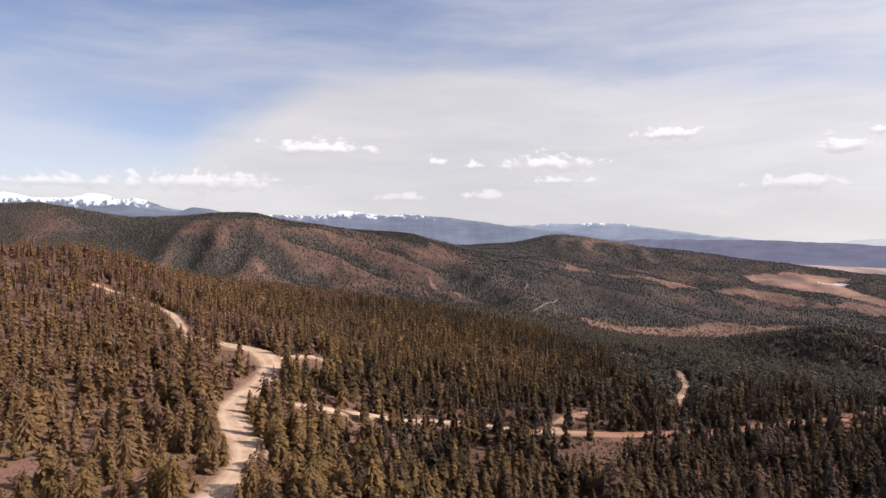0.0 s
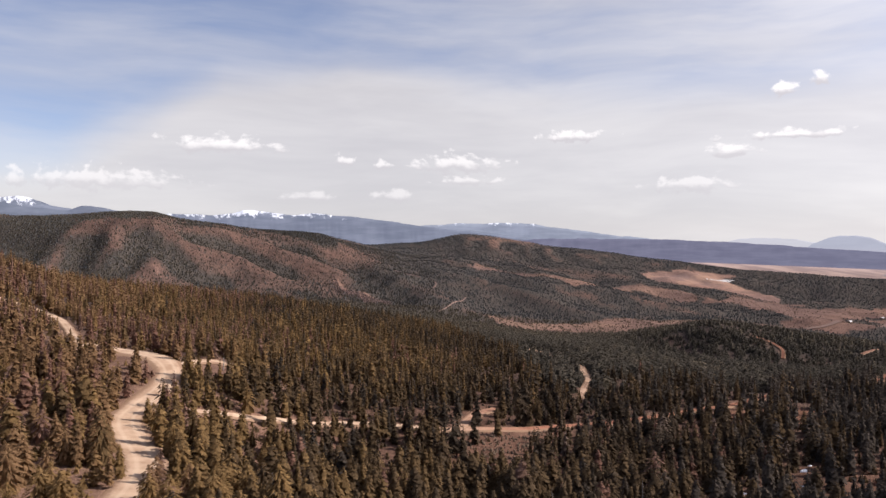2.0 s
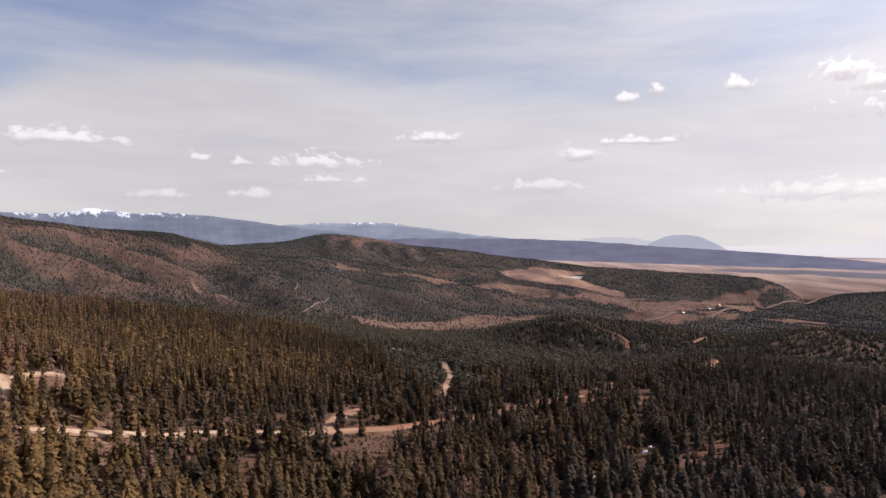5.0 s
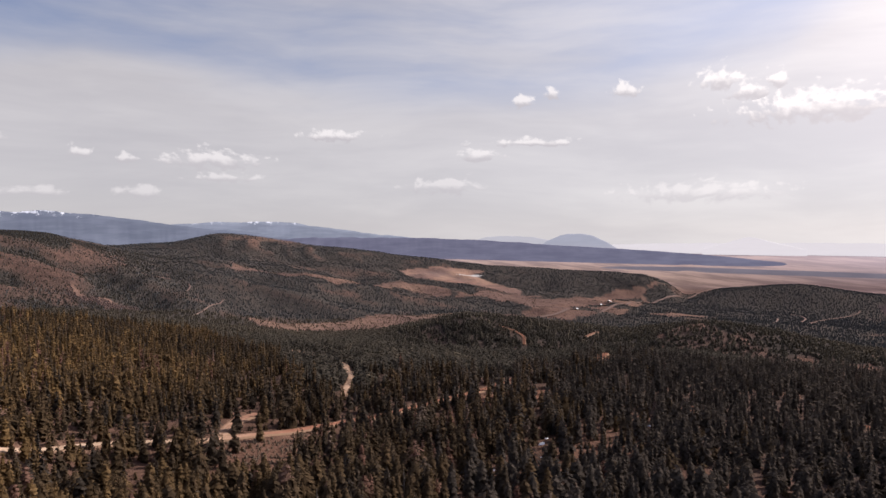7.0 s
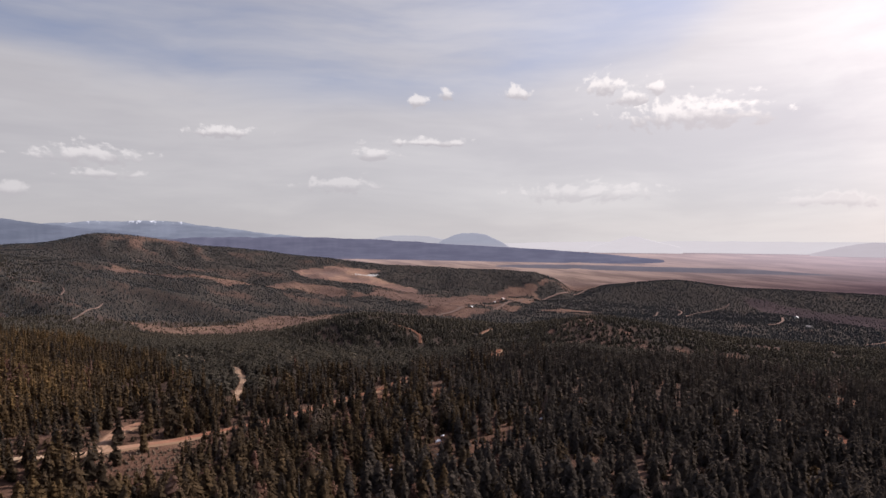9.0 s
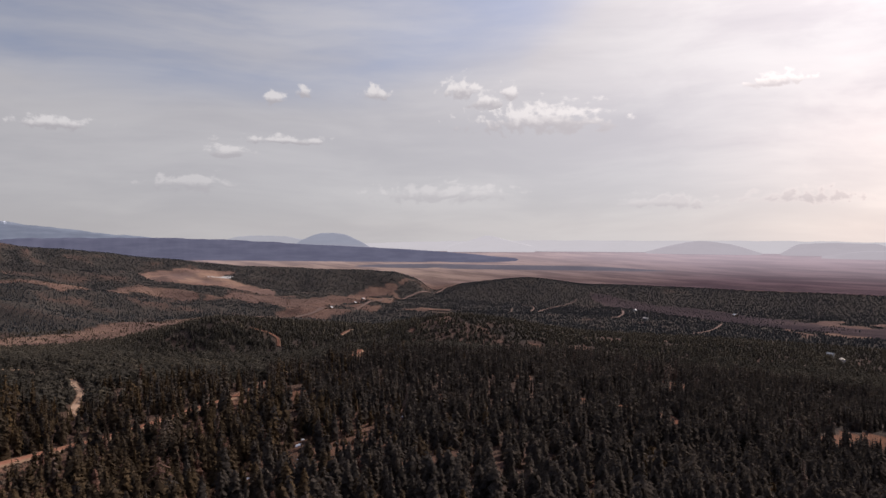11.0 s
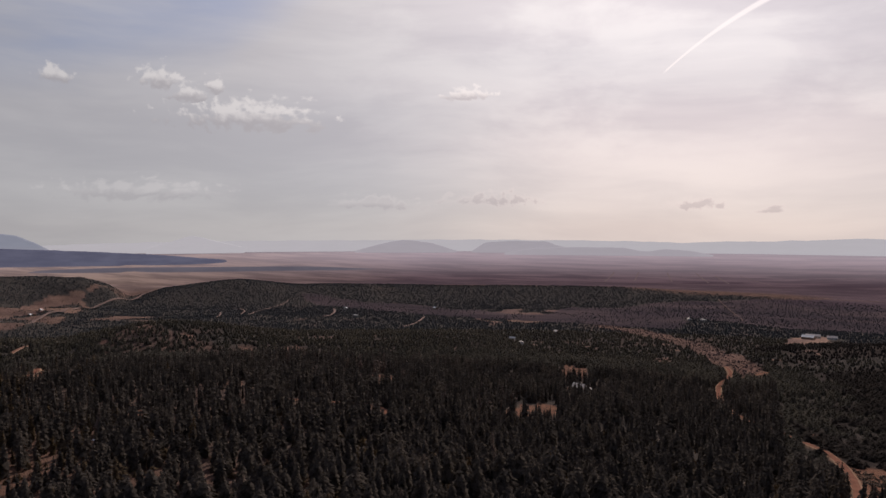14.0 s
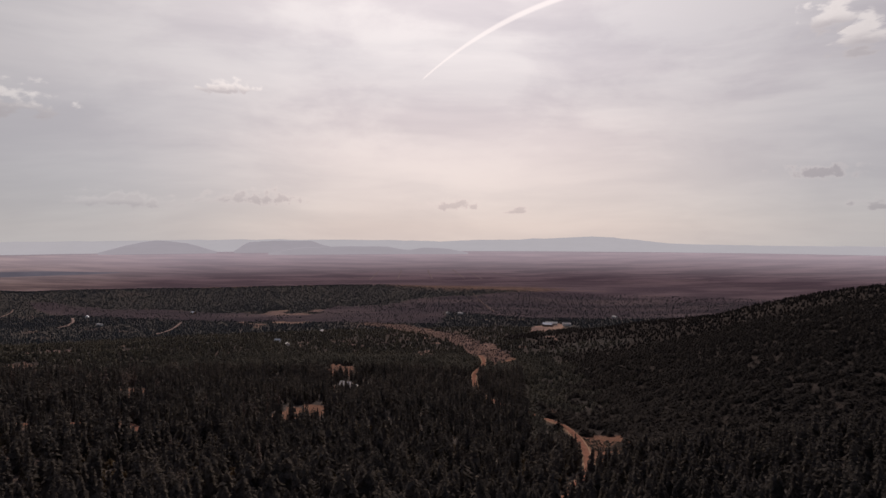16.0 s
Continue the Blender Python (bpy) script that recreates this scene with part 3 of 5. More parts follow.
    wood = np.maximum(wood, 0.97 * steep)
    south = np.clip((b - 50) / 20, 0, 1) * np.clip((700 - r) / 200, 0, 1)
    wood = np.maximum(wood, 0.85 * south)
    wood = wood * (1 - 0.28 * np.clip((-8 - b) / 8, 0, 1) * np.clip((900 - r) / 200, 0, 1))
    # small bare glades among the pines of the lower slopes
    glade = (waves(x, y, 34, 91, 2) > 0.56) & (r > 380) & (r < 1250) & (b > 30) & (b < 101)
    wood, meadow = np.where(glade, 0.12 * wood, wood), np.where(glade, np.maximum(meadow, 0.45), meadow)
    wood = wood * (1 - open_) * (1 - 0.55 * thin)
    return meadow, wood, brush

# ---------------------------------------------------------------- materials
def material(name, rough=0.9):
    m = bpy.data.materials.new(name)
    m.use_nodes = True
    g = Graph(m.node_tree)
    out = g.add("ShaderNodeOutputMaterial")
    bsdf = g.add("ShaderNodeBsdfPrincipled")
    m.node_tree.links.new(bsdf.outputs[0], out.inputs[0])
    bsdf.inputs["Roughness"].default_value = rough
    bsdf.inputs["Specular IOR Level"].default_value = 0.0
    return m, g, bsdf


def bump(g, bsdf, height, strength, distance):
    node = g.add("ShaderNodeBump")
    node.inputs["Strength"].default_value, node.inputs["Distance"].default_value = strength, distance
    g.set(node.inputs["Height"], height)
    g.set(bsdf.inputs["Normal"], node.outputs[0])


def attribute(g, name):
    node = g.add("ShaderNodeAttribute")
    node.attribute_name = name
    return node.outputs["Fac"]


def make_ground_material():
    m, g, bsdf = material("earth", 0.95)
    place = g.add("ShaderNodeNewGeometry").outputs["Position"]
    coarse, mid, fine = g.noise(place, 0.006, 5.0), g.noise(place, 0.05, 5.0, 0.6), g.noise(place, 0.7, 4.0, 0.65)
    soil = g.mix(g.ramp(mid, 0.3, 0.7), (0.15, 0.078, 0.052), (0.27, 0.155, 0.105))
    soil = g.mix(g.ramp(coarse, 0.42, 0.62), soil, (0.21, 0.105, 0.072))
    litter_shade = g.mix(g.ramp(fine, 0.35, 0.7), (0.12, 0.075, 0.055), (0.27, 0.17, 0.125))
    soil = g.mix(0.45, soil, litter_shade)
    # darker, redder soil on the lower slope, its backlit tone painted in
    backlit_soil = g.mix(g.ramp(mid, 0.3, 0.7), (0.075, 0.040, 0.028), (0.150, 0.080, 0.055))
    soil = g.mix(attribute(g, "backlit_soil"), soil, backlit_soil)
    grass = g.mix(g.ramp(mid, 0.3, 0.72), (0.22, 0.132, 0.106), (0.32, 0.198, 0.15))
    grass = g.mix(g.ramp(g.noise(place, 0.0028, 4.0), 0.45, 0.6), grass, (0.19, 0.13, 0.118))
    # forest floor, its tone set dark for tree shade and greyed for haze
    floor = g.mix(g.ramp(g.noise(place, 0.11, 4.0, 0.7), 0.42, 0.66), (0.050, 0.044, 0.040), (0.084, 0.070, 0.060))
    # leafless scrub oak over the bare soil of the mountains
    scrub_oak = g.mix(g.ramp(g.noise(place, 0.04, 7.0, 0.8), 0.42, 0.60), (0.056, 0.038, 0.034), (0.132, 0.082, 0.067))
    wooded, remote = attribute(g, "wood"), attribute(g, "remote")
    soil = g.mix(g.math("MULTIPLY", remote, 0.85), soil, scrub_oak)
    tuft = g.ramp(g.noise(place, 0.035, 6.0, 0.75), 0.50, 0.62)
    grass = g.mix(g.math("MULTIPLY", tuft, 0.6), grass, (0.13, 0.098, 0.085))
    # fields and washes of another colour, and bare red earth near by
    grass = g.mix(g.math("MULTIPLY", g.ramp(g.noise(place, 0.011, 5.0, 0.65), 0.44, 0.60), 0.75), grass, (0.16, 0.105, 0.09))
    grass = g.mix(g.math("MULTIPLY", g.ramp(g.noise(place, 0.0065, 3.0, 0.5), 0.50, 0.60), 0.65), grass, (0.37, 0.235, 0.168))
    grass = g.mix(g.ramp(g.vmath("LENGTH", place), 1100.0, 800.0), grass, g.mix(mid, (0.13, 0.062, 0.040), (0.24, 0.122, 0.076)))
    colour = g.mix(attribute(g, "meadow"), soil, grass)
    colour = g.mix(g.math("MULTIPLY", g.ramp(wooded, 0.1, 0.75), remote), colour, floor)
    # shade under the close scrub of the southern hill and knolls, painted near black
    colour = g.mix(attribute(g, "under_shade"), colour, g.mix(mid, (0.028, 0.023, 0.021), (0.052, 0.040, 0.034)))
    bank = g.mix(g.ramp(mid, 0.3, 0.7), (0.24, 0.135, 0.09), (0.38, 0.24, 0.16))
    colour = g.mix(attribute(g, "verge"), colour, bank)
    # level plain: scrub in long dark bands, pale fields
    bands = g.add("ShaderNodeMapping", place, None, (0.0, 0.0, radians(-38)), (0.0022, 0.0007, 0.0)).outputs[0]
    scrub = g.noise(bands, 3.2, 5.0, 0.6)
    pale = g.mix(g.ramp(scrub, 0.40, 0.62), (0.15, 0.106, 0.095), (0.27, 0.195, 0.165))
    dark = g.mix(g.ramp(scrub, 0.42, 0.66), (0.044, 0.034, 0.038), (0.088, 0.064, 0.065))
    # farther out the scrub is tinted lighter and mauve for haze
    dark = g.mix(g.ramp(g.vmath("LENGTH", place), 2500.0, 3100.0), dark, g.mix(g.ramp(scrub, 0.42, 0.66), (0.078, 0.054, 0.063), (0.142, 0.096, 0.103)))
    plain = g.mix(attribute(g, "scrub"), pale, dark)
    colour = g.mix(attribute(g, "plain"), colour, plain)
    g.set(bsdf.inputs["Base Color"], colour)
    bump(g, bsdf, g.math("ADD", mid, fine), 0.7, 1.2)
    return m


def make_road_material():
    m, g, bsdf = material("dirt_road", 0.95)
    place = g.add("ShaderNodeNewGeometry").outputs["Position"]
    across = attribute(g, "across")
    mid, fine = g.noise(place, 0.12, 4.0, 0.6), g.noise(place, 1.3, 4.0, 0.6)
    red = g.ramp(g.add("ShaderNodeSeparateXYZ", place).outputs[0], 20.0, 95.0)
    # the branch that climbs north of the bend is paler
    spot = g.add("ShaderNodeSeparateXYZ", place)
    branch = g.math("MULTIPLY", g.ramp(spot.outputs[0], 206.0, 190.0), g.ramp(spot.outputs[1], 348.0, 366.0))
    red = g.math("MULTIPLY", red, g.math("SUBTRACT", 1.0, g.math("MULTIPLY", branch, 0.75)))
    # deeper tone toward the sun (+x), the road's backlit look put into its colour
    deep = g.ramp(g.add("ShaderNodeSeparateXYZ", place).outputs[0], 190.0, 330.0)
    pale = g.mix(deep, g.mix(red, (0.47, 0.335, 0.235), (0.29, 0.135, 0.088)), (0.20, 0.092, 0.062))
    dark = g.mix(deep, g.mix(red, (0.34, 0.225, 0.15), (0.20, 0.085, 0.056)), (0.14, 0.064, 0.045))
    colour = g.mix(g.ramp(mid, 0.35, 0.68), pale, dark)
    # two wheel tracks, packed and pale, and a rough shoulder
    rut = g.ramp(g.math("ABSOLUTE", g.math("SUBTRACT", g.math("ABSOLUTE", across), 0.42)), 0.20, 0.04)
    colour = g.mix(g.math("MULTIPLY", rut, 0.45), colour, g.mix(deep, g.mix(red, (0.53, 0.40, 0.29), (0.34, 0.165, 0.112)), (0.18, 0.095, 0.067)))
    edge = g.ramp(g.math("ADD", g.math("ABSOLUTE", across), g.math("MULTIPLY", fine, 0.5)), 0.95, 1.3)
    colour = g.mix(edge, colour, (0.26, 0.165, 0.11))
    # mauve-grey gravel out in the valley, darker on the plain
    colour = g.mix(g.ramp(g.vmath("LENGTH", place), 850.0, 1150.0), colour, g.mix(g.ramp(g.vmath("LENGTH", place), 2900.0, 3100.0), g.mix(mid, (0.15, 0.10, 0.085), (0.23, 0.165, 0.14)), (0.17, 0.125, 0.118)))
    g.set(bsdf.inputs["Base Color"], colour)
    bump(g, bsdf, fine, 0.5, 0.3)
    return m


def make_foliage_material(name, colours):
    m, g, bsdf = material(name, 0.85)
    geo = g.add("ShaderNodeNewGeometry")
    ramp = g.add("ShaderNodeValToRGB", attribute(g, "tone"))
    el = ramp.color_ramp.elements
    for k, (position, colour) in enumerate(colours):
        e = el[k] if k < 2 else el.new(position)
        e.position, e.color = position, (*colour, 1)
    each = g.ramp(geo.outputs["Random Per Island"], 0.0, 1.0, 0.82, 1.18)
    grain = g.ramp(g.noise(geo.outputs["Position"], 1.6, 3.0, 0.6), 0.3, 0.7, 0.7, 1.3)
    colour = g.vmath("MULTIPLY", ramp.outputs[0], g.add("ShaderNodeCombineXYZ", *[g.math("MULTIPLY", each, grain)] * 3).outputs[0])
    g.set(bsdf.inputs["Base Color"], colour)
    # needles let some light through
    through_ = g.add("ShaderNodeBsdfTranslucent", colour)
    both = g.add("ShaderNodeMixShader", 0.45, bsdf.outputs[0], through_.outputs[0])
    out = next(n for n in m.node_tree.nodes if n.bl_idname == "ShaderNodeOutputMaterial")
    g.set(out.inputs[0], both.outputs[0])
    return m


def make_bark_material():
    m, g, bsdf = material("bark", 0.95)
    place = g.add("ShaderNodeTexCoord").outputs["Object"]
    streak = g.noise(g.add("ShaderNodeMapping", place, None, None, (6.0, 6.0, 1.0)).outputs[0], 2.0, 4.0)
    g.set(bsdf.inputs["Base Color"], g.mix(g.ramp(streak, 0.35, 0.7), (0.06, 0.042, 0.03), (0.17, 0.12, 0.09)))
    bump(g, bsdf, streak, 0.6, 0.05)
    return m


EARTH, DIRT, BARK = make_ground_material(), make_road_material(), make_bark_material()
# dark to bright olive needles, shifted by bearing for backlight, then brown, dying ones
NEEDLES = make_foliage_material("needles", ((0.0, (0.060, 0.049, 0.040)), (1.0, (0.205, 0.130, 0.100)), (0.35, (0.110, 0.074, 0.042)), (0.70, (0.226, 0.143, 0.064)), (0.80, (0.176, 0.100, 0.074)), (0.90, (0.198, 0.110, 0.082))))
# greyer pinyon and juniper, lightened further for distance haze
GREY_NEEDLES = make_foliage_material("grey_needles", ((0.0, (0.066, 0.059, 0.050)), (1.0, (0.19, 0.14, 0.11)), (0.35, (0.108, 0.093, 0.072)), (0.70, (0.154, 0.128, 0.092))))
# needles of the far slopes, tinted blue-grey for haze, and the dark scrub of the southern hill
HAZE_NEEDLES = make_foliage_material("haze_needles", ((0.0, (0.074, 0.079, 0.085)), (1.0, (0.17, 0.145, 0.132)), (0.35, (0.107, 0.111, 0.113)), (0.70, (0.138, 0.134, 0.130))))
# needles of the same trees, dulled to look backlit
BACKLIT_NEEDLES = make_foliage_material("backlit_needles", ((0.0, (0.064, 0.054, 0.047)), (1.0, (0.165, 0.118, 0.098)), (0.35, (0.098, 0.080, 0.066)), (0.70, (0.138, 0.108, 0.082))))
DARK_SCRUB = make_foliage_material("dark_scrub", ((0.0, (0.044, 0.037, 0.033)), (1.0, (0.088, 0.068, 0.055)), (0.5, (0.063, 0.051, 0.043))))



def mesh_from(name, verts, faces, materials, floats=(), smooth=False, face_materials=None):
    """A mesh from arrays; faces all have the same number of corners. floats: (name, values) for each vertex."""
    verts, faces = np.asarray(verts, np.float32), np.asarray(faces, np.int32)
    me = bpy.data.meshes.new(name)
    me.vertices.add(len(verts))
    me.vertices.foreach_set("co", verts.ravel())
    corners = faces.shape[1]
    me.loops.add(faces.size)
    me.loops.foreach_set("vertex_index", faces.ravel())
    me.polygons.add(len(faces))
    me.polygons.foreach_set("loop_start", np.arange(0, faces.size, corners, dtype=np.int32))
    me.polygons.foreach_set("loop_total", np.full(len(faces), corners, np.int32))
    me.polygons.foreach_set("use_smooth", np.full(len(faces), smooth))
    for mat in materials:
        me.materials.append(mat)
    if face_materials is not None:
        me.polygons.foreach_set("material_index", np.asarray(face_materials, np.int32))
    for key, values in floats:
        me.attributes.new(key, "FLOAT", "POINT").data.foreach_set("value", np.asarray(values, np.float32))
    me.update(calc_edges=True)
    me.validate()
    return me

# ---------------------------------------------------------------- ground
def build_ground():
    n, m = len(BEARINGS), len(RANGES)
    a = np.radians(BEARINGS[:-1])[:, None]
    x, y = (np.sin(a) * RANGES).ravel(), (np.cos(a) * RANGES).ravel()
    z = HEIGHTS[:-1].ravel()
    i, j = np.meshgrid(np.arange(n - 1), np.arange(m - 1), indexing="ij")
    k = ((i + 1) % (n - 1)) * m
    faces = np.stack([i * m + j, i * m + j + 1, k + j + 1, k + j], -1).reshape(-1, 4)[:, ::-1]
    # the round gap below the hovering place is closed straight across
    c = np.arange((n - 1) // 2 - 1)
    faces = np.concatenate([faces, np.stack([n - 2 - c, n - 3 - c, c + 1, c], 1) * m])
    meadow, wood, brush = land_cover(x, y)
    wood = np.maximum(wood, brush)
    r = np.hypot(x, y)
    b = np.degrees(np.arctan2(x, y))
    b = np.where(b < -130, 180 - np.abs(b + 180), b)
    b = np.where(b > 130, 130 - (b - 130) * 3.4, b)
    near = np.clip((r - 30) / 110, 0, 1)
    verge = np.clip(1 - road_gap(x, y) / 2.2, 0, 1) * (r < 900)
    scrub = np.maximum(np.clip((b - 46) / 24, 0, 1), flats_at(x, y) * (b > 45))
    backlit_soil = np.clip((b + 14) / 20, 0, 1) * np.clip((1350 - r) / 250, 0, 1) * 0.85 * near
    # shade under the pinyons of the knolls, painted as dark litter
    litter_shade = 0.4 * np.clip((b - 14) / 6, 0, 1) * np.clip((r - 480) / 120, 0, 1) * np.clip((1500 - r) / 200, 0, 1)
    litter_shade = np.where(inside(x, y, THIN[1]), 0.0, litter_shade)
    under_shade = np.maximum(southern_hill(x, y), litter_shade) * (meadow < 0.05)
    verge = verge * (1 - 0.75 * backlit_soil)
    plain = np.maximum(np.clip((r - 2950) / 120, 0, 1), flats_at(x, y) * (meadow < 0.5))
    # sunward bearings count as remote too, so backlit ground takes the dark floor
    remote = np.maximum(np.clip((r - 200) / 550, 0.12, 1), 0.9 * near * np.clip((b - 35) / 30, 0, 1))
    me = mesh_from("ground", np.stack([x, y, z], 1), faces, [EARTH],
                   (("meadow", meadow), ("wood", wood), ("plain", plain), ("remote", remote), ("verge", verge), ("scrub", scrub), ("backlit_soil", backlit_soil), ("under_shade", under_shade)), smooth=True)
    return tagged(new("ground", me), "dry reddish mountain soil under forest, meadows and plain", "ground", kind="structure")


build_ground()


def build_roads():
    for name, width, line in ROAD_LINES:
        way = np.gradient(line, axis=0)
        way /= np.linalg.norm(way, axis=1)[:, None]
        side = np.stack([way[:, 1], -way[:, 0]], 1)
        k = len(line)
        s = np.arange(k)
        ragged = 1 + 0.16 * waves(s * 3.0, s * 0 + width, 9, 53)
        offsets = np.array([-1.35, -1.0, -0.6, -0.2, 0.2, 0.6, 1.0, 1.35])
        lifts = np.array([-0.5, 0.22, 0.26, 0.32, 0.32, 0.26, 0.22, -0.5])
        p = line[:, None, :] + side[:, None, :] * (offsets * width / 2)[None, :, None] * ragged[:, None, None]
        middle = height_at(line[:, 0], line[:, 1])
        own = height_at(p[..., 0], p[..., 1])
        far = np.hypot(line[:, 0], line[:, 1])
        z = np.maximum(own, middle[:, None] * 0.6 + own * 0.4) + lifts[None] + np.clip(far[:, None] / 700, 0, 2.5)
        verts = np.concatenate([p, z[..., None]], -1).reshape(-1, 3)
        c = len(offsets)
        i, j = np.meshgrid(np.arange(k - 1), np.arange(c - 1), indexing="ij")
        faces = np.stack([i * c + j, i * c + j + 1, (i + 1) * c + j + 1, (i + 1) * c + j], -1).reshape(-1, 4)
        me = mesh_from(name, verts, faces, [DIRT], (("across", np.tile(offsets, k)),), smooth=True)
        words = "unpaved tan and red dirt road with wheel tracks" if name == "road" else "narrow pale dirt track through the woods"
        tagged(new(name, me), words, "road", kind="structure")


build_roads()

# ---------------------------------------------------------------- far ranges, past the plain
# the blue of distant air is put in as emission, fading to mist below
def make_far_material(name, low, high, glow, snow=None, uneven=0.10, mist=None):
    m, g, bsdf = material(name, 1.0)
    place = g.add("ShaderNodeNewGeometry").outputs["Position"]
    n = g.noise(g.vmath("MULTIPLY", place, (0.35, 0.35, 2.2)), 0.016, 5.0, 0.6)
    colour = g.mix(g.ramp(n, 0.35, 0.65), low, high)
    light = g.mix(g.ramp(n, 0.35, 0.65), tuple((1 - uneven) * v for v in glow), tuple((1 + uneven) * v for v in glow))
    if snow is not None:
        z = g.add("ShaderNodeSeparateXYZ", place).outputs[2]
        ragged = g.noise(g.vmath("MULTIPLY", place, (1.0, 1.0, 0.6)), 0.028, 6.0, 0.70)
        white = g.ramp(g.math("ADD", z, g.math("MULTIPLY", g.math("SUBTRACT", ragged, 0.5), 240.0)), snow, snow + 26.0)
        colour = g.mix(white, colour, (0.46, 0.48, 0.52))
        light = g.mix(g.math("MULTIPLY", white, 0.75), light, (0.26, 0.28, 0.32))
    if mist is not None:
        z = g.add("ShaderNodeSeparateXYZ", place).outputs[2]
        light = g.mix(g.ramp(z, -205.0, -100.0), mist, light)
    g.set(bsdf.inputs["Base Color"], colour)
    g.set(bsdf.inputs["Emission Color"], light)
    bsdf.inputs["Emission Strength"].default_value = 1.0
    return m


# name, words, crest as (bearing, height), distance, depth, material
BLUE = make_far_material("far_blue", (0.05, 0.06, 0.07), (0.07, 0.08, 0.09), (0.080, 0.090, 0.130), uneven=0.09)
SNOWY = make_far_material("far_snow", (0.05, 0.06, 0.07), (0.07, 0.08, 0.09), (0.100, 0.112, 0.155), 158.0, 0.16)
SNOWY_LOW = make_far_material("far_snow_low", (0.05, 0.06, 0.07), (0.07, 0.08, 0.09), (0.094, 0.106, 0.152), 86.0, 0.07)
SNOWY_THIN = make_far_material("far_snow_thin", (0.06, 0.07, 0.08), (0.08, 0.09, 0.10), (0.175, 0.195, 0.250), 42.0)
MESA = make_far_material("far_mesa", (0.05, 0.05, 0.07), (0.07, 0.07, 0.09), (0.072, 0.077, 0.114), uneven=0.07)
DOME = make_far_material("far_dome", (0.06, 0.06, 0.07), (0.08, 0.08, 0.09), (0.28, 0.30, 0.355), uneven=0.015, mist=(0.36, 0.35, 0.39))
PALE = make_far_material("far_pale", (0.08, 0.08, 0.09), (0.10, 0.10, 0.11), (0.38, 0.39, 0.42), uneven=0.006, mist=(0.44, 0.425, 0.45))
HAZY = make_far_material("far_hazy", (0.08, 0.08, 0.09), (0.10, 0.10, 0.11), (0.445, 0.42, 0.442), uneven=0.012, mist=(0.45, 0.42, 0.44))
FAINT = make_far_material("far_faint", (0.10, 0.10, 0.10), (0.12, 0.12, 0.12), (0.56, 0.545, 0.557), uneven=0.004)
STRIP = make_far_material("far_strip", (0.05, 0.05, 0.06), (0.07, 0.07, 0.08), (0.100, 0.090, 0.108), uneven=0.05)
RANGES_FAR = []
RANGES_FAR.append(("mountain_range", "snow-capped grey mountain range on the horizon", ((-60, 190), (-40, 205), (-33, 220), (-30.5, 192), (-29.1, 196), (-28.1, 209), (-27.4, 228), (-26.4, 218), (-25.3, 191), (-24.2, 198), (-22.7, 160), (-22.0, 140), (-18, 100), (-12, 0)), 4800, 200, SNOWY))
RANGES_FAR.append(("mountain_range", "dark blue wooded mountains below the snowy ones", ((-60, 60), (-36, 90), (-32, 118), (-29.2, 106), (-27.8, 134), (-26.8, 142), (-25.3, 151), (-24.2, 134), (-22.4, 116), (-21.4, 103), (-20.0, 139), (-19, 126), (-17, 100), (-12, 20), (-8, -60)), 4600, 150, BLUE))
RANGES_FAR.append(("mountain_range", "distant blue mountains with patches of snow", ((-19, 20), (-16, 88), (-14.1, 95), (-11.6, 89), (-9.4, 105), (-8.5, 124), (-6.7, 110), (-4.8, 91), (-3, 100), (-1.1, 88), (1.7, 69), (4.6, 31), (10, -20), (18, -110)), 4650, 260, SNOWY_LOW))
RANGES_FAR.append(("mountain_range", "faint far mountains with thin snow", ((2, -20), (6, 22), (13.8, 44), (16.9, 10), (21.1, -36), (26, -80), (32, -120)), 4800, 120, SNOWY_THIN))
RANGES_FAR.append(("mesa", "long dark wooded mesa across the plain", ((4, -150), (12, -90), (17.4, -62), (23.5, -63), (30.6, -80), (35.8, -106), (42.2, -133), (49.8, -172), (53, -196), (56, -214)), 4450, 330, MESA))
RANGES_FAR.append(("mesa", "low dark strip of wooded mesa on the plain", ((38, -240), (42, -214), (46, -211), (52, -216), (60, -221), (66, -238)), 3900, 90, STRIP))
RANGES_FAR.append(("hill", "lone hazy dome of a hill on the plain", ((35.4, -140), (36.2, -92), (37.4, -52), (38.4, -36), (39.5, -47), (40.7, -86), (41.8, -140)), 4850, 60, DOME))
RANGES_FAR.append(("hill", "faint flat hill on the plain", ((29, -120), (31.5, -64), (33.5, -60), (36, -80), (38, -120)), 4900, 40, PALE))
RANGES_FAR.append(("hill", "faint hazy hill far on the plain", ((48.3, -140), (50, -98), (51.7, -60), (53.4, -94), (55.6, -140)), 4880, 50, FAINT))
RANGES_FAR.append(("hill", "hazy dome of a hill far on the plain", ((64.5, -168), (66.5, -122), (68.8, -92), (70.5, -108), (73, -168)), 4840, 50, HAZY))
RANGES_FAR.append(("mesa", "hazy flat-topped mesa far on the plain", ((74.3, -168), (75.6, -108), (77, -101), (80.2, -102), (81.6, -132), (83.5, -168)), 4840, 50, HAZY))
RANGES_FAR.append(("hill", "row of low hazy hills on the plain", ((77, -178), (80, -142), (84, -135), (86.5, -139), (88.5, -160), (90, -146), (91.5, -152), (93.5, -180)), 4700, 60, HAZY))
RANGES_FAR.append(("mountain_range", "faint mountain range far beyond the plain", ((88, -130), (93, -100), (98.5, -90), (104.2, -72), (107, -90), (110.4, -117), (118, -125), (130, -120), (140, -140)), 4900, 40, FAINT))
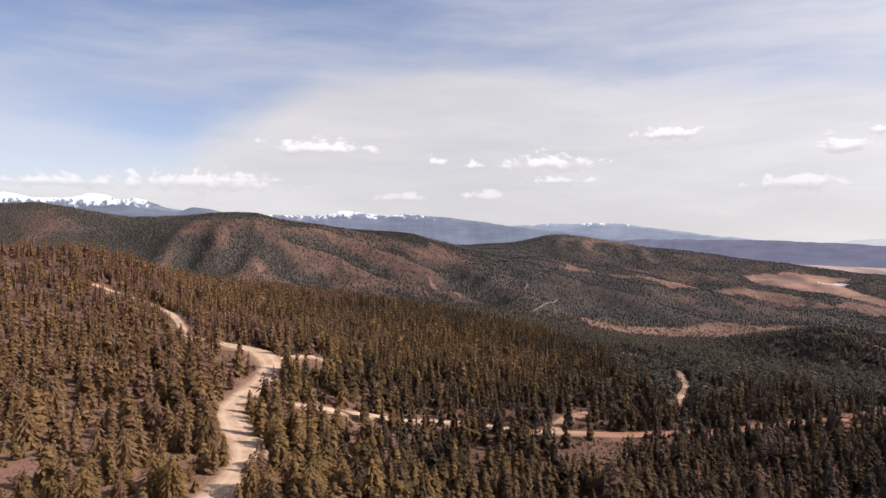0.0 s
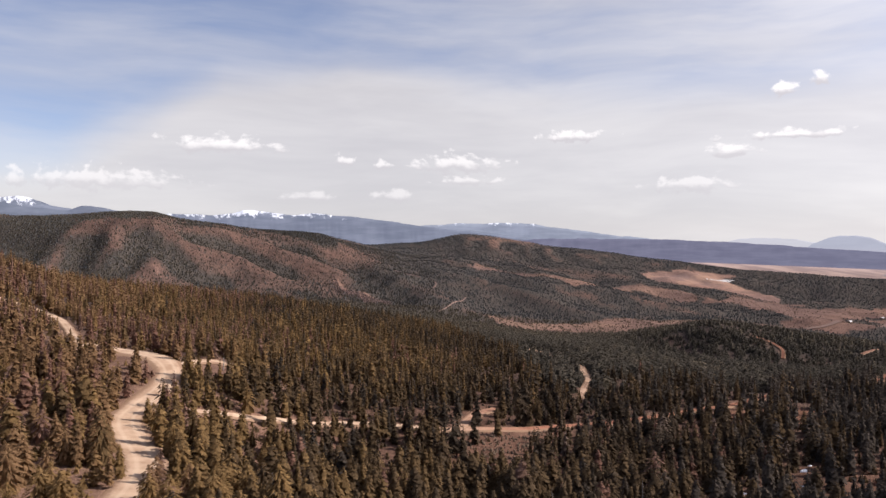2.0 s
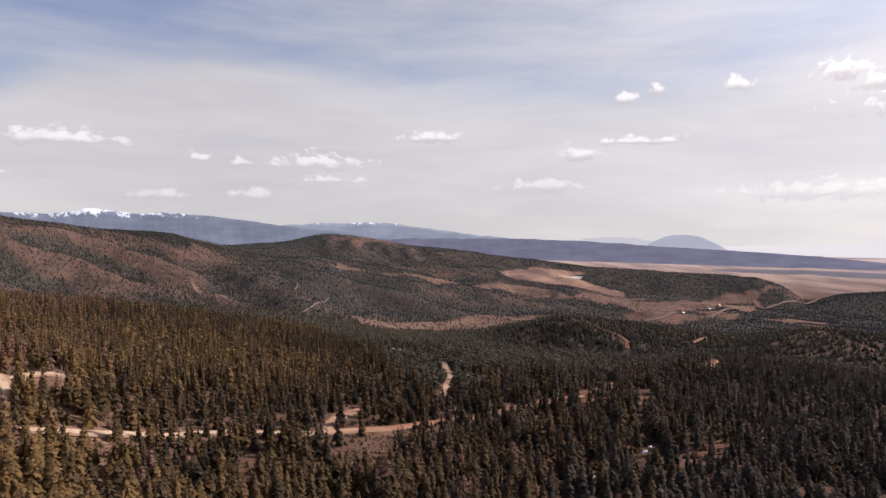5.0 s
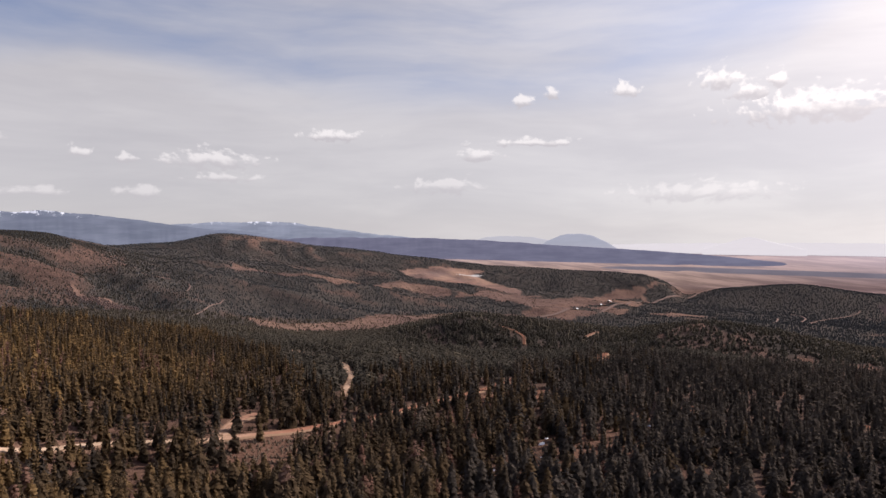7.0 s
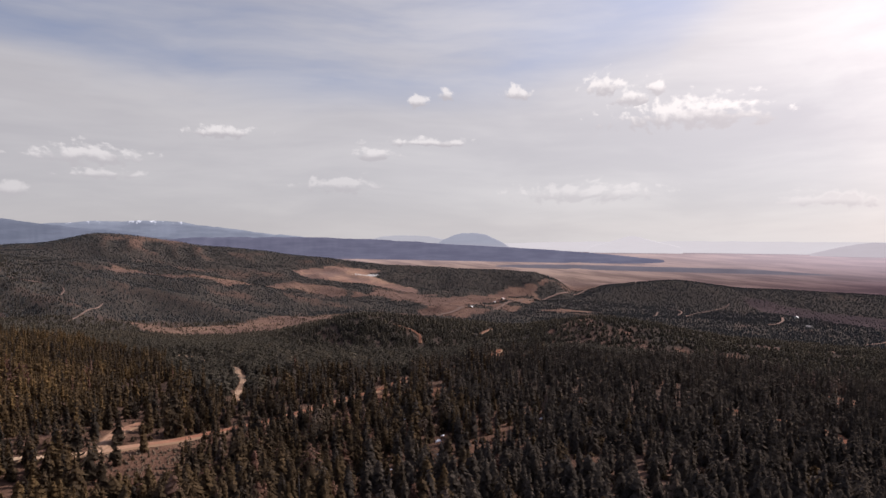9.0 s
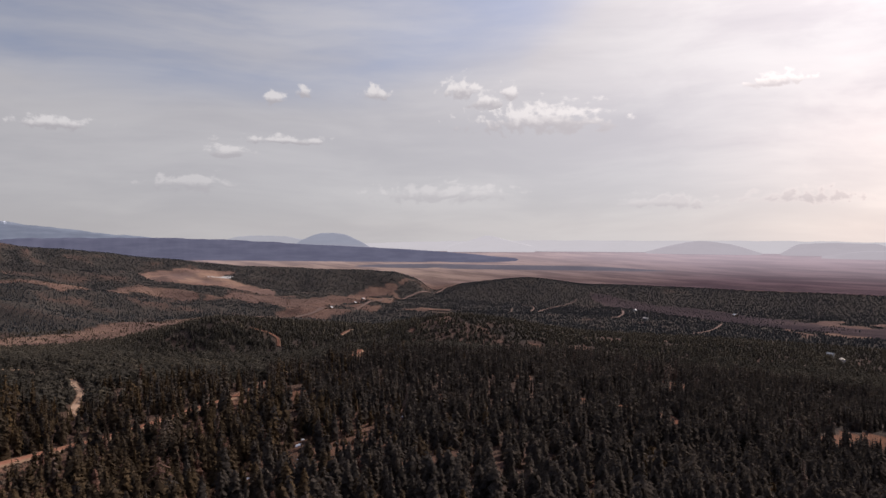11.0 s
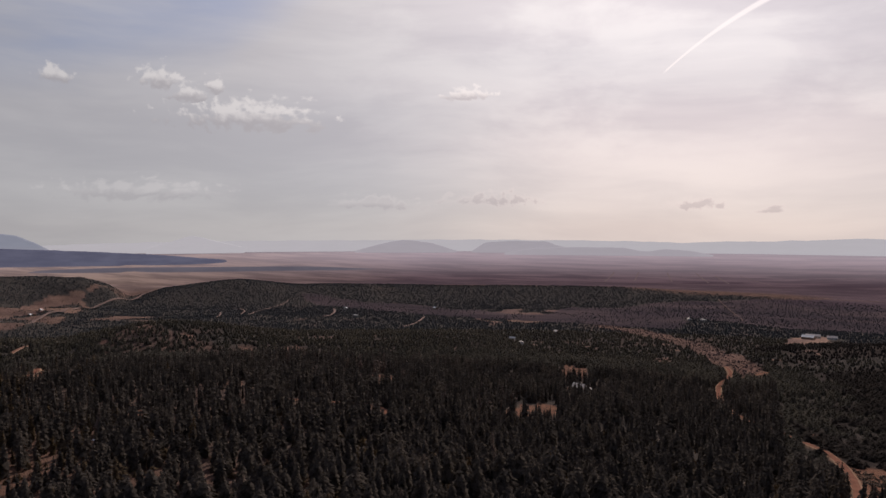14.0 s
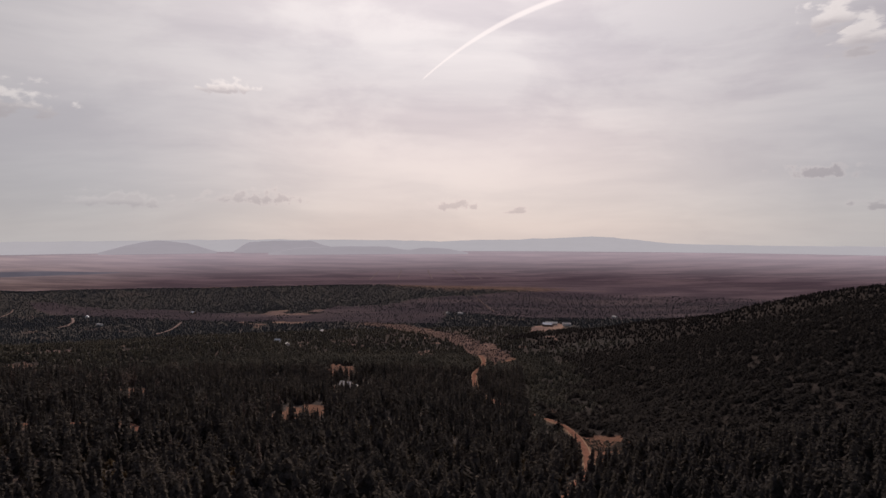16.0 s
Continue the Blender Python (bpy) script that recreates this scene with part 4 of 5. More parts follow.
RANGES_FAR.append(("mountain_range", "faint level skyline beyond the plain", ((38, -130), (46, -105), (60, -95), (72, -92), (84, -95), (92, -112), (100, -140)), 4920, 25, FAINT))


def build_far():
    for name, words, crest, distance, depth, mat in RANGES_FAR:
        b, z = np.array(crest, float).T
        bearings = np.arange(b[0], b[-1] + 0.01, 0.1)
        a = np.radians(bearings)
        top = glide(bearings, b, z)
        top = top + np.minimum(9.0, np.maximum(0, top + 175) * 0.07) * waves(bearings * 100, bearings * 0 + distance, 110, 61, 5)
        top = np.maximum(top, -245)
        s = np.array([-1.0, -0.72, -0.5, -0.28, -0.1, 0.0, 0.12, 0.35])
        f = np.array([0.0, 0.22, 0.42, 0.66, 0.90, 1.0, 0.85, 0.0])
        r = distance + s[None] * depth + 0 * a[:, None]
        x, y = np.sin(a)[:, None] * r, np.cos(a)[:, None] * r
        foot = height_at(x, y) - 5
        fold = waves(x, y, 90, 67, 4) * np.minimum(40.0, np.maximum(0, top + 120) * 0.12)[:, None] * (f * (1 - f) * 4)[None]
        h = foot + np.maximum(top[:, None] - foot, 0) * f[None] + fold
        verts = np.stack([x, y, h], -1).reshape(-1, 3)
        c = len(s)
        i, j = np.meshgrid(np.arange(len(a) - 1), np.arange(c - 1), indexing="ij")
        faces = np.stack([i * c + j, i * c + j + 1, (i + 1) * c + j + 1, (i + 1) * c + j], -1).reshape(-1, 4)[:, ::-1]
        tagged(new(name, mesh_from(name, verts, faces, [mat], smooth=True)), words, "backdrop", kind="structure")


build_far()


# a sheet over the plain's far end; the air's whitening is painted as emission
def build_far_plain():
    m, g, bsdf = material("far_plain", 1.0)
    place = g.add("ShaderNodeNewGeometry").outputs["Position"]
    bands = g.add("ShaderNodeMapping", place, None, (0.0, 0.0, radians(-38)), (0.0022, 0.0007, 0.0)).outputs[0]
    scrub = g.ramp(g.noise(bands, 3.2, 5.0, 0.6), 0.40, 0.62)
    tan = g.mix(scrub, (0.17, 0.122, 0.108), (0.31, 0.225, 0.185))
    mauve = g.mix(scrub, (0.068, 0.045, 0.055), (0.135, 0.090, 0.100))
    g.set(bsdf.inputs["Base Color"], g.mix(attribute(g, "scrub"), tan, mauve))
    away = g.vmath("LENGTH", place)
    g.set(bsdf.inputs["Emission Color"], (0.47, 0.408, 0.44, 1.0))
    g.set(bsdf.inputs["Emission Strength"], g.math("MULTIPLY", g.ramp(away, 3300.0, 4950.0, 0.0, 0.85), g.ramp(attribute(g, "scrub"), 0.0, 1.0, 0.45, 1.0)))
    b, r = np.arange(-20, 145, 0.5), np.linspace(3380, 4945, 40)
    a = np.radians(b)[:, None]
    x, y = np.sin(a) * r, np.cos(a) * r
    verts = np.stack([x, y, height_at(x, y) + np.clip((r - 3380) / 20, -0.5, 2.5)], -1).reshape(-1, 3)
    c = len(r)
    i, j = np.meshgrid(np.arange(len(b) - 1), np.arange(c - 1), indexing="ij")
    faces = np.stack([i * c + j, i * c + j + 1, (i + 1) * c + j + 1, (i + 1) * c + j], -1).reshape(-1, 4)[:, ::-1]
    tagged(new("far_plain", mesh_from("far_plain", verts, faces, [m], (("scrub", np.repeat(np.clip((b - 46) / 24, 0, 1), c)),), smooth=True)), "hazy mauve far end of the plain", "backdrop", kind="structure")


build_far_plain()

# ---------------------------------------------------------------- trees
def core(radius, low, high, sides=5):
    ring = [(radius * math.cos(2 * math.pi * k / sides), radius * math.sin(2 * math.pi * k / sides), low) for k in range(sides)]
    return ring + [(0, 0, high)], [(k, (k + 1) % sides, sides) for k in range(sides)]


def bough(rng, verts, tris, angle, inner, outer, h, drop, size, folded):
    """One bough of needles: a drooping kite that points outward, folded along its rib where it is seen close by."""
    c, s = math.cos(angle), math.sin(angle)
    tip = angle + rng.uniform(-0.12, 0.12)
    lean = rng.uniform(-0.35, 0.35) * size
    mid = inner + (outer - inner) * rng.uniform(0.45, 0.65)
    q = len(verts)
    end = (outer * math.cos(tip), outer * math.sin(tip), h - drop)
    wing = [(mid * c - s * k * size, mid * s + c * k * size, h - drop * 0.62 + k * lean) for k in (-1, 1)]
    if folded:
        verts.extend([(inner * c, inner * s, h + 0.25 * size), wing[0], end, wing[1]])
        tris.extend([(q, q + 1, q + 2), (q, q + 2, q + 3)])
    else:
        root = [(inner * c - s * k * size, inner * s + c * k * size, h + k * lean) for k in (-1, 1)]
        verts.extend([root[0], root[1], end])
        tris.append((q, q + 1, q + 2))


def conifer(rng, boughs, slim=0.2, bare=0.14, ragged=0.42, full=0.6):
    """A unit-high pine or fir crown (vertices, triangles): whorls of drooping boughs round a dark core."""
    verts, tris = core(slim * 0.55, bare + 0.02, 0.95, 6 if boughs > 60 else 4)
    folded = boughs >= 60
    whorls = max(4, int(2.2 * math.sqrt(boughs))) if folded else max(3, int(1.5 * math.sqrt(boughs)))
    weights = [0.35 + (1 - k / whorls) for k in range(whorls)]
    lopsided, side = rng.uniform(0.0, 0.22), rng.uniform(0, 2 * math.pi)
    for k, weight in enumerate(weights):
        u = (k + 0.3) / whorls
        count = max(3, round(boughs * weight / sum(weights)))
        start = rng.uniform(0, 2 * math.pi)
        swell = rng.uniform(0.86, 1.12)
        for q in range(count):
            angle = start + (q + rng.uniform(-0.3, 0.3)) * 2 * math.pi / count
            h = bare + (1 - bare) * min(0.985, max(0.0, u + rng.uniform(-0.9, 0.9) / whorls))
            profile = min(1.0, 0.55 + 2.4 * u) * (1 - u) ** full
            reach = slim * profile * swell * rng.uniform(1 - ragged, 1 + 0.5 * ragged) * (1 + lopsided * math.cos(angle - side)) + 0.018
            size = 1.15 * math.pi * reach / count * (0.52 if folded else 0.95) + 0.005
            bough(rng, verts, tris, angle, reach * 0.22, reach, h, reach * rng.uniform(0.30, 0.85), min(size, 0.6 * reach + 0.01), folded)
    q = len(verts)
    verts.extend([(0.014, 0.0, 0.93), (-0.008, 0.013, 0.93), (-0.008, -0.013, 0.93), (0.0, 0.0, 1.0)])
    tris.extend([(q, q + 1, q + 3), (q + 1, q + 2, q + 3), (q + 2, q, q + 3)])
    return np.array(verts), np.array(tris)


def bushy(rng, boughs, wide=0.42):
    """A unit-high round pinyon or juniper crown: short boughs over a domed core."""
    verts, tris = core(wide * 0.62, 0.04, 0.80, 6 if boughs > 60 else 4)
    for k in range(boughs):
        u = (k + 0.5) / boughs
        angle = k * 2.399 + rng.uniform(-0.4, 0.4)
        bulge = math.sqrt(max(0.03, 1 - (1.9 * u - 0.75) ** 2)) if u < 0.98 else 0.2
        reach = wide * bulge * rng.uniform(0.74, 1.1)
        h = 0.10 + 0.88 * u
        slope = 0.55 - 0.5 * u
        bough(rng, verts, tris, angle, reach * 0.35, reach, h, slope * reach + 0.02, (0.06 + 1.0 / math.sqrt(boughs)) * wide * 0.75, boughs >= 60)
    return np.array(verts), np.array(tris)


def stem(sides=5, thick=0.018, top=0.55):
    a = np.arange(sides) * 2 * math.pi / sides
    verts = [(thick * math.cos(t), thick * math.sin(t), -0.06) for t in a] + [(thick * 0.5 * math.cos(t), thick * 0.5 * math.sin(t), top) for t in a]
    tris = []
    for k in range(sides):
        n = (k + 1) % sides
        tris += [(k, n, sides + n), (k, sides + n, sides + k)]
    return np.array(verts), np.array(tris)


def spread(density, low, high, west, east, rng, wooded=True):
    """Places of trees on a ring sector: x, y, thinned by the land's cover and kept off the roads."""
    area = radians(east - west) / 2 * (high ** 2 - low ** 2)
    n = int(area * density)
    r = np.sqrt(rng.uniform(low ** 2, high ** 2, n))
    a = np.radians(rng.uniform(west, east, n))
    x, y = r * np.sin(a), r * np.cos(a)
    meadow, wood, brush = land_cover(x, y)
    keep = rng.uniform(0, 1, n) < wood
    x, y = x[keep], y[keep]
    # trees between the camera and a clearing or road are thinned to keep it visible
    r = np.hypot(x, y)
    chance = np.ones(len(x))
    for cx, cy, radius in CLEARINGS:
        for step in (0, 6, 12, 18):
            chance[np.hypot(x * (1 + step / r) - cx, y * (1 + step / r) - cy) < radius] = 0
    for step, part_kept in ((7, 0.75), (14, 0.98)):
        chance[(road_gap(x * (1 + step / r), y * (1 + step / r)) < 3) & (r < 900)] *= part_kept
    keep = (road_gap(x, y) > rng.uniform(0.6, 2.6, len(x))) & (rng.uniform(0, 1, len(x)) < chance)
    return x[keep], y[keep]


def looks(x, y, rng):
    """Height and tone of each tree: varied stands, brown ones, sunlight painted in at the left."""
    n = len(x)
    r, b = np.hypot(x, y), np.degrees(np.arctan2(x, y))
    stand = waves(x, y, 110, 71, 3)
    brown = waves(x, y, 130, 73, 3)
    tone = np.clip(0.44 + 0.40 * np.clip((-8 - b) / 12, 0, 1) + 0.28 * stand + rng.normal(0, 0.23, n), 0.0, 0.74)
    dying = (rng.uniform(0, 1, n) < np.clip(0.10 + 0.85 * (brown - 0.03), 0.03, 0.6) * np.clip(0.3 - b / 12, 0.3, 1)) & (b < 78)
    tone[dying] = rng.uniform(0.8, 1.0, dying.sum())
    tall = np.clip(10.4 + 1.6 * stand + rng.normal(0, 2.2, n), 4.5, 16.0) * np.clip(0.95 + (r - 200) / 900, 0.93, 1.03) * np.clip(1.05 - np.clip(r - 700, 0, 900) / 2600, 0.7, 1.05)
    return tall, tone


def forest(name, words, x, y, shapes, rng, width=1.0, size=None, tone=None, leaves=None):
    """One mesh with a tree at every place."""
    tall, tones = looks(x, y, rng)
    tall = tall if size is None else size(x, y, tall)
    tones = tones if tone is None else tone(x, y, tones)
    z = height_at(x, y)
    turn = rng.uniform(0, 2 * math.pi, len(x))
    wide = tall * width * rng.uniform(0.8, 1.25, len(x))
    lean = rng.normal(0, 0.02, (len(x), 2))
    kind = rng.integers(0, len(shapes), len(x))
    all_v, all_t, all_m, all_tone, base = [], [], [], [], 0
    for k, (crown, trunk) in enumerate(shapes):
        w = np.flatnonzero(kind == k)
        for shape, mat in ((crown, 0), (trunk, 1)):
            if shape is None or not len(w):
                continue
            v, t = shape
            c, s = np.cos(turn[w])[:, None], np.sin(turn[w])[:, None]
            vz = v[None, :, 2] * tall[w, None]
            vx = (v[None, :, 0] * c - v[None, :, 1] * s) * wide[w, None] + x[w, None] + lean[w, :1] * vz
            vy = (v[None, :, 0] * s + v[None, :, 1] * c) * wide[w, None] + y[w, None] + lean[w, 1:] * vz
            all_v.append(np.stack([vx, vy, vz + z[w, None] - 0.15], -1).reshape(-1, 3))
            all_t.append((t[None] + (np.arange(len(w)) * len(v))[:, None, None]).reshape(-1, 3) + base)
            all_m.append(np.full(len(w) * len(t), mat))
            all_tone.append(np.repeat(tones[w], len(v)))
            base += len(w) * len(v)
    me = mesh_from(name, np.concatenate(all_v), np.concatenate(all_t), [leaves or NEEDLES, BARK], (("tone", np.concatenate(all_tone)),), face_materials=np.concatenate(all_m))
    return tagged(new(name, me), words, "forest", kind="stuff")


def pick_out_trees(x, y, rng, shading):
    """The nearest trees of the slope, each a thing of its own with crown and trunk."""
    tall, tone = looks(x, y, rng)
    tone = shading(x, y, tone)
    z = height_at(x, y)
    kinds = []
    for k in range(12):
        if k < 9:
            crown = conifer(rng, 330, slim=rng.uniform(0.175, 0.255), bare=rng.uniform(0.05, 0.18), ragged=0.62, full=rng.uniform(0.45, 0.75))
        else:
            crown = bushy(rng, 200, 0.27)
        shade = 0.15 + 0.055 * k if k != 4 else 0.93
        words = "brown dying pine tree on the wooded slope" if k == 4 else "slender olive-green pine tree on the wooded slope" if k < 9 else "round-crowned green pinyon pine on the wooded slope"
        tree = tagged(new("pine_tree"), words, "tree", "pines on the slope")
        for name, (v, t), mat in (("crown", crown, NEEDLES), ("trunk", stem(7), BARK)):
            tagged(new(name, mesh_from(name, v, t, [mat], (("tone", np.full(len(v), shade)),))), "scaly grey-brown trunk" if name == "trunk" else "").parent = tree
        kinds.append((tree, shade))
    used = set()
    for k in range(len(x)):
        order = sorted(range(12), key=lambda q: abs(kinds[q][1] - tone[k]) + rng.uniform(0, 0.25))
        q = order[0]
        m = pose(x[k], y[k], z[k] - 0.1, rng.normal(0, 1.2), rng.normal(0, 1.2), rng.uniform(0, 360)) @ Matrix.Diagonal((tall[k] * rng.uniform(0.95, 1.25), tall[k] * rng.uniform(0.95, 1.25), tall[k], 1))
        if q in used:
            copy_thing(kinds[q][0], m @ Matrix.Diagonal((*(1 / v for v in kinds[q][0].scale), 1)))
        else:
            used.add(q)
            kinds[q][0].matrix_basis = m
    for q in set(range(12)) - used:
        for ob in (*kinds[q][0].children, kinds[q][0]):
            bpy.data.objects.remove(ob)


# where the tall pines end and pinyon country begins
RIM_BEARINGS = (4, 8, 11, 14, 16, 18.3, 21, 26, 31, 36, 41, 46, 53, 70, 90, 98, 99)
RIM_RANGES = (1200, 900, 700, 560, 480, 405, 425, 470, 455, 530, 640, 650, 650, 700, 720, 720, 300)


def build_trees():
    rng = np.random.default_rng(7)
    near = [(conifer(rng, 120, slim=rng.uniform(0.175, 0.255), bare=rng.uniform(0.04, 0.18), full=rng.uniform(0.45, 0.75)), stem(3)) for _ in range(14)]
    near += [(bushy(rng, 80, 0.32), stem(3)) for _ in range(3)]
    middle = [(conifer(rng, 54, slim=rng.uniform(0.17, 0.24), bare=rng.uniform(0.03, 0.14), full=rng.uniform(0.45, 0.75)), None) for _ in range(10)]
    middle += [(bushy(rng, 44, 0.32), None) for _ in range(2)]
    mid = [(conifer(rng, 22, slim=rng.uniform(0.165, 0.235), bare=rng.uniform(0.0, 0.08), full=rng.uniform(0.45, 0.75)), None) for _ in range(10)]
    mid += [(bushy(rng, 18, 0.32), None) for _ in range(2)]
    round_ = [(bushy(rng, 16), None) for _ in range(6)]
    far = [(bushy(rng, 5, 0.36), None) for _ in range(5)]
    dots = [((np.array([(0.4, 0, -0.05), (-0.2, 0.35, -0.05), (-0.2, -0.35, -0.05), (0.02, 0, 1.0)]), np.array([(0, 1, 3), (1, 2, 3), (2, 0, 3)])), None)]
    # needle tone sinks toward the sun's bearing, painting crowns as backlit
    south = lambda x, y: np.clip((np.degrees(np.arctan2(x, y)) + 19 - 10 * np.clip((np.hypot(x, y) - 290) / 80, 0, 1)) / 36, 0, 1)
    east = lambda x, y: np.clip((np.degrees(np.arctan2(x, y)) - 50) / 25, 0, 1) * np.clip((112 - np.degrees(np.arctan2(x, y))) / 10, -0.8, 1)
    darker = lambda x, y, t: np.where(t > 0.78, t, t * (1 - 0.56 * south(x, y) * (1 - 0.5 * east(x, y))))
    x, y = spread(0.042, 150, 370, -36, 127, rng)
    r, b = np.hypot(x, y), np.degrees(np.arctan2(x, y))
    stretch = (b > -34) & (b < 124) & (r > 163)
    closest = np.zeros(len(x), bool)
    closest[np.flatnonzero(stretch)[np.argsort(r[stretch])[:300]]] = True
    pick_out_trees(x[closest], y[closest], rng, darker)
    # towards the south the needles turn dusky, a backlit tone put into the colour
    grey = (b + rng.normal(0, 9, len(x)) > 36) & ~closest
    olive = ~grey & ~closest
    beyond = r > 265
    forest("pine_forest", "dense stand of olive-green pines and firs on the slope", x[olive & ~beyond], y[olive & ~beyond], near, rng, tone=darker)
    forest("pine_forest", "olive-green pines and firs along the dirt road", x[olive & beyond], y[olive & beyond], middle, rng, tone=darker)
    forest("fir_forest", "dense stand of dark, backlit-toned conifers on the slope", x[grey & ~beyond], y[grey & ~beyond], near, rng, tone=darker, leaves=BACKLIT_NEEDLES)
    forest("fir_forest", "dark, backlit-toned conifers down the slope", x[grey & beyond], y[grey & beyond], middle, rng, tone=darker, leaves=BACKLIT_NEEDLES)
    x, y = spread(0.046, 370, 880, -35, 126, rng)
    b = np.degrees(np.arctan2(x, y))
    rim = np.interp(b, RIM_BEARINGS, RIM_RANGES)
    knoll = np.hypot(x, y) + 60 * waves(x, y, 60, 79) > rim
    grey = (b + rng.normal(0, 9, len(x)) > 32) & ~knoll
    olive = ~grey & ~knoll
    hillside = (southern_hill(x, y) > 0.5) & knoll
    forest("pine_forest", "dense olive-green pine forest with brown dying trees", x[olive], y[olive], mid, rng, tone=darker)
    forest("fir_forest", "dark, backlit-toned conifer forest on the lower slope", x[grey], y[grey], mid, rng, tone=darker, leaves=BACKLIT_NEEDLES)
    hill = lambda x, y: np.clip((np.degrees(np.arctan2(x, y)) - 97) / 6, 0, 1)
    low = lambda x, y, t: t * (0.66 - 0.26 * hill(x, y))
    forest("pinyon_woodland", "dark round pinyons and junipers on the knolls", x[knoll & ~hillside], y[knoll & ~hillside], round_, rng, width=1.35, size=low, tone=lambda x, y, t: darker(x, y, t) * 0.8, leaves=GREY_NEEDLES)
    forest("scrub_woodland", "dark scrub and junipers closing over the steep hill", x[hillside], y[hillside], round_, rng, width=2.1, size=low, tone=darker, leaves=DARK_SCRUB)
    x, y = spread(0.050, 400, 1000, 12, 98, rng)
    kept = np.hypot(x, y) + 60 * waves(x, y, 60, 79) > np.interp(np.degrees(np.arctan2(x, y)), RIM_BEARINGS, RIM_RANGES)
    forest("pinyon_woodland", "low dark junipers between the pinyons of the knolls", x[kept], y[kept], far, rng, width=1.5, size=lambda x, y, t: t * 0.45, tone=lambda x, y, t: t * 0.5, leaves=GREY_NEEDLES)
    x, y = spread(0.026, 880, 1450, -35, 126, rng)
    hillside = southern_hill(x, y) > 0.5
    forest("pinyon_woodland", "dark pinyon and pine woods on distant slopes", x[~hillside], y[~hillside], far, rng, width=1.5, size=lambda x, y, t: t * (0.62 - 0.2 * hill(x, y)), tone=lambda x, y, t: t * 0.8, leaves=GREY_NEEDLES)
    forest("scrub_woodland", "dark scrub and junipers high on the steep hill", x[hillside], y[hillside], far, rng, width=1.5, size=lambda x, y, t: t * (0.62 - 0.2 * hill(x, y)), tone=lambda x, y, t: darker(x, y, t) * 0.8, leaves=DARK_SCRUB)
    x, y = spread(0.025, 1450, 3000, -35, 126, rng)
    forest("far_woods", "dark conifer woods on the mountains and foothills", x, y, dots, rng, size=lambda x, y, t: t * 0.48, tone=lambda x, y, t: t * 0.8, leaves=HAZE_NEEDLES)
    x, y = spread(0.06, 1400, 2350, -35, 12, rng)
    kept = rng.uniform(0, 1, len(x)) < np.clip((9 - np.degrees(np.arctan2(x, y))) / 12, 0, 1)
    x, y = x[kept], y[kept]
    forest("far_woods", "conifers scattered over the red-brown mountain", x, y, dots, rng, size=lambda x, y, t: t * 0.45, tone=lambda x, y, t: t * 0.4, leaves=GREY_NEEDLES)
    # young trees and scrub oak under the pines
    low_round = [(bushy(rng, 10, 0.5), None) for _ in range(8)]
    x, y = spread(0.075, 150, 400, -36, 112, rng)
    forest("undergrowth", "young pines and scrub under the taller trees", x, y, low_round, rng, width=1.1, size=lambda x, y, t: t * rng.uniform(0.12, 0.36, len(t)), tone=lambda x, y, t: darker(x, y, t) * 0.9)
    # below and behind the hovering place
    x, y = spread(0.02, 15, 138, -180, 180, rng)
    forest("pine_forest", "dense stand of olive-green pines below", x, y, mid, rng)
    x, y = spread(0.012, 138, 700, 128, 323, rng)
    forest("pine_forest", "pine forest on the hillside behind", x, y, far, rng)


build_trees()


# ---------------------------------------------------------------- buildings
def plain_material(name, low, high, rough=0.7, metal=0.0, size=1.2):
    m, g, bsdf = material(name, rough)
    place = g.add("ShaderNodeTexCoord").outputs["Object"]
    n = g.noise(place, size, 5.0, 0.6)
    fine = g.noise(place, size * 9, 3.0, 0.6)
    g.set(bsdf.inputs["Base Color"], g.mix(g.math("ADD", g.math("MULTIPLY", n, 0.7), g.math("MULTIPLY", fine, 0.3)), low, high))
    bsdf.inputs["Metallic"].default_value = metal
    bsdf.inputs["Specular IOR Level"].default_value = 0.4 if rough < 0.8 else 0.0
    bump(g, bsdf, fine, 0.3, 0.02)
    return m


TIMBER = plain_material("timber_siding", (0.14, 0.085, 0.055), (0.26, 0.17, 0.11))
STUCCO = plain_material("pale_stucco", (0.55, 0.50, 0.44), (0.70, 0.65, 0.58))
WHITE_ROOF = plain_material("white_metal_roof", (0.52, 0.45, 0.39), (0.66, 0.585, 0.51), 0.85, 0.0, 0.4)
GREY_ROOF = plain_material("grey_metal_roof", (0.34, 0.34, 0.36), (0.48, 0.48, 0.49), 0.45, 0.0, 0.4)
RED_ROOF = plain_material("rust_roof", (0.23, 0.09, 0.06), (0.34, 0.15, 0.10), 0.6)
DARK_GLASS = plain_material("window_glass", (0.02, 0.025, 0.03), (0.03, 0.035, 0.04), 0.08)
SNOW = plain_material("old_snow", (0.72, 0.74, 0.78), (0.86, 0.87, 0.89), 0.6, 0.0, 0.5)
DEADWOOD = plain_material("dead_wood", (0.20, 0.17, 0.15), (0.36, 0.32, 0.29), 0.9)
SAGE = plain_material("sage_leaves", (0.09, 0.065, 0.048), (0.17, 0.125, 0.092), 0.9, 0.0, 0.15)
WASH = plain_material("wash_brush", (0.075, 0.055, 0.052), (0.15, 0.110, 0.103), 0.9, 0.0, 0.15)
STONE = plain_material("pale_rock", (0.30, 0.235, 0.19), (0.48, 0.39, 0.31), 0.9, 0.0, 0.6)
PAN = plain_material("pale_pond", (0.40, 0.385, 0.37), (0.50, 0.48, 0.46), 0.5, 0.0, 0.02)


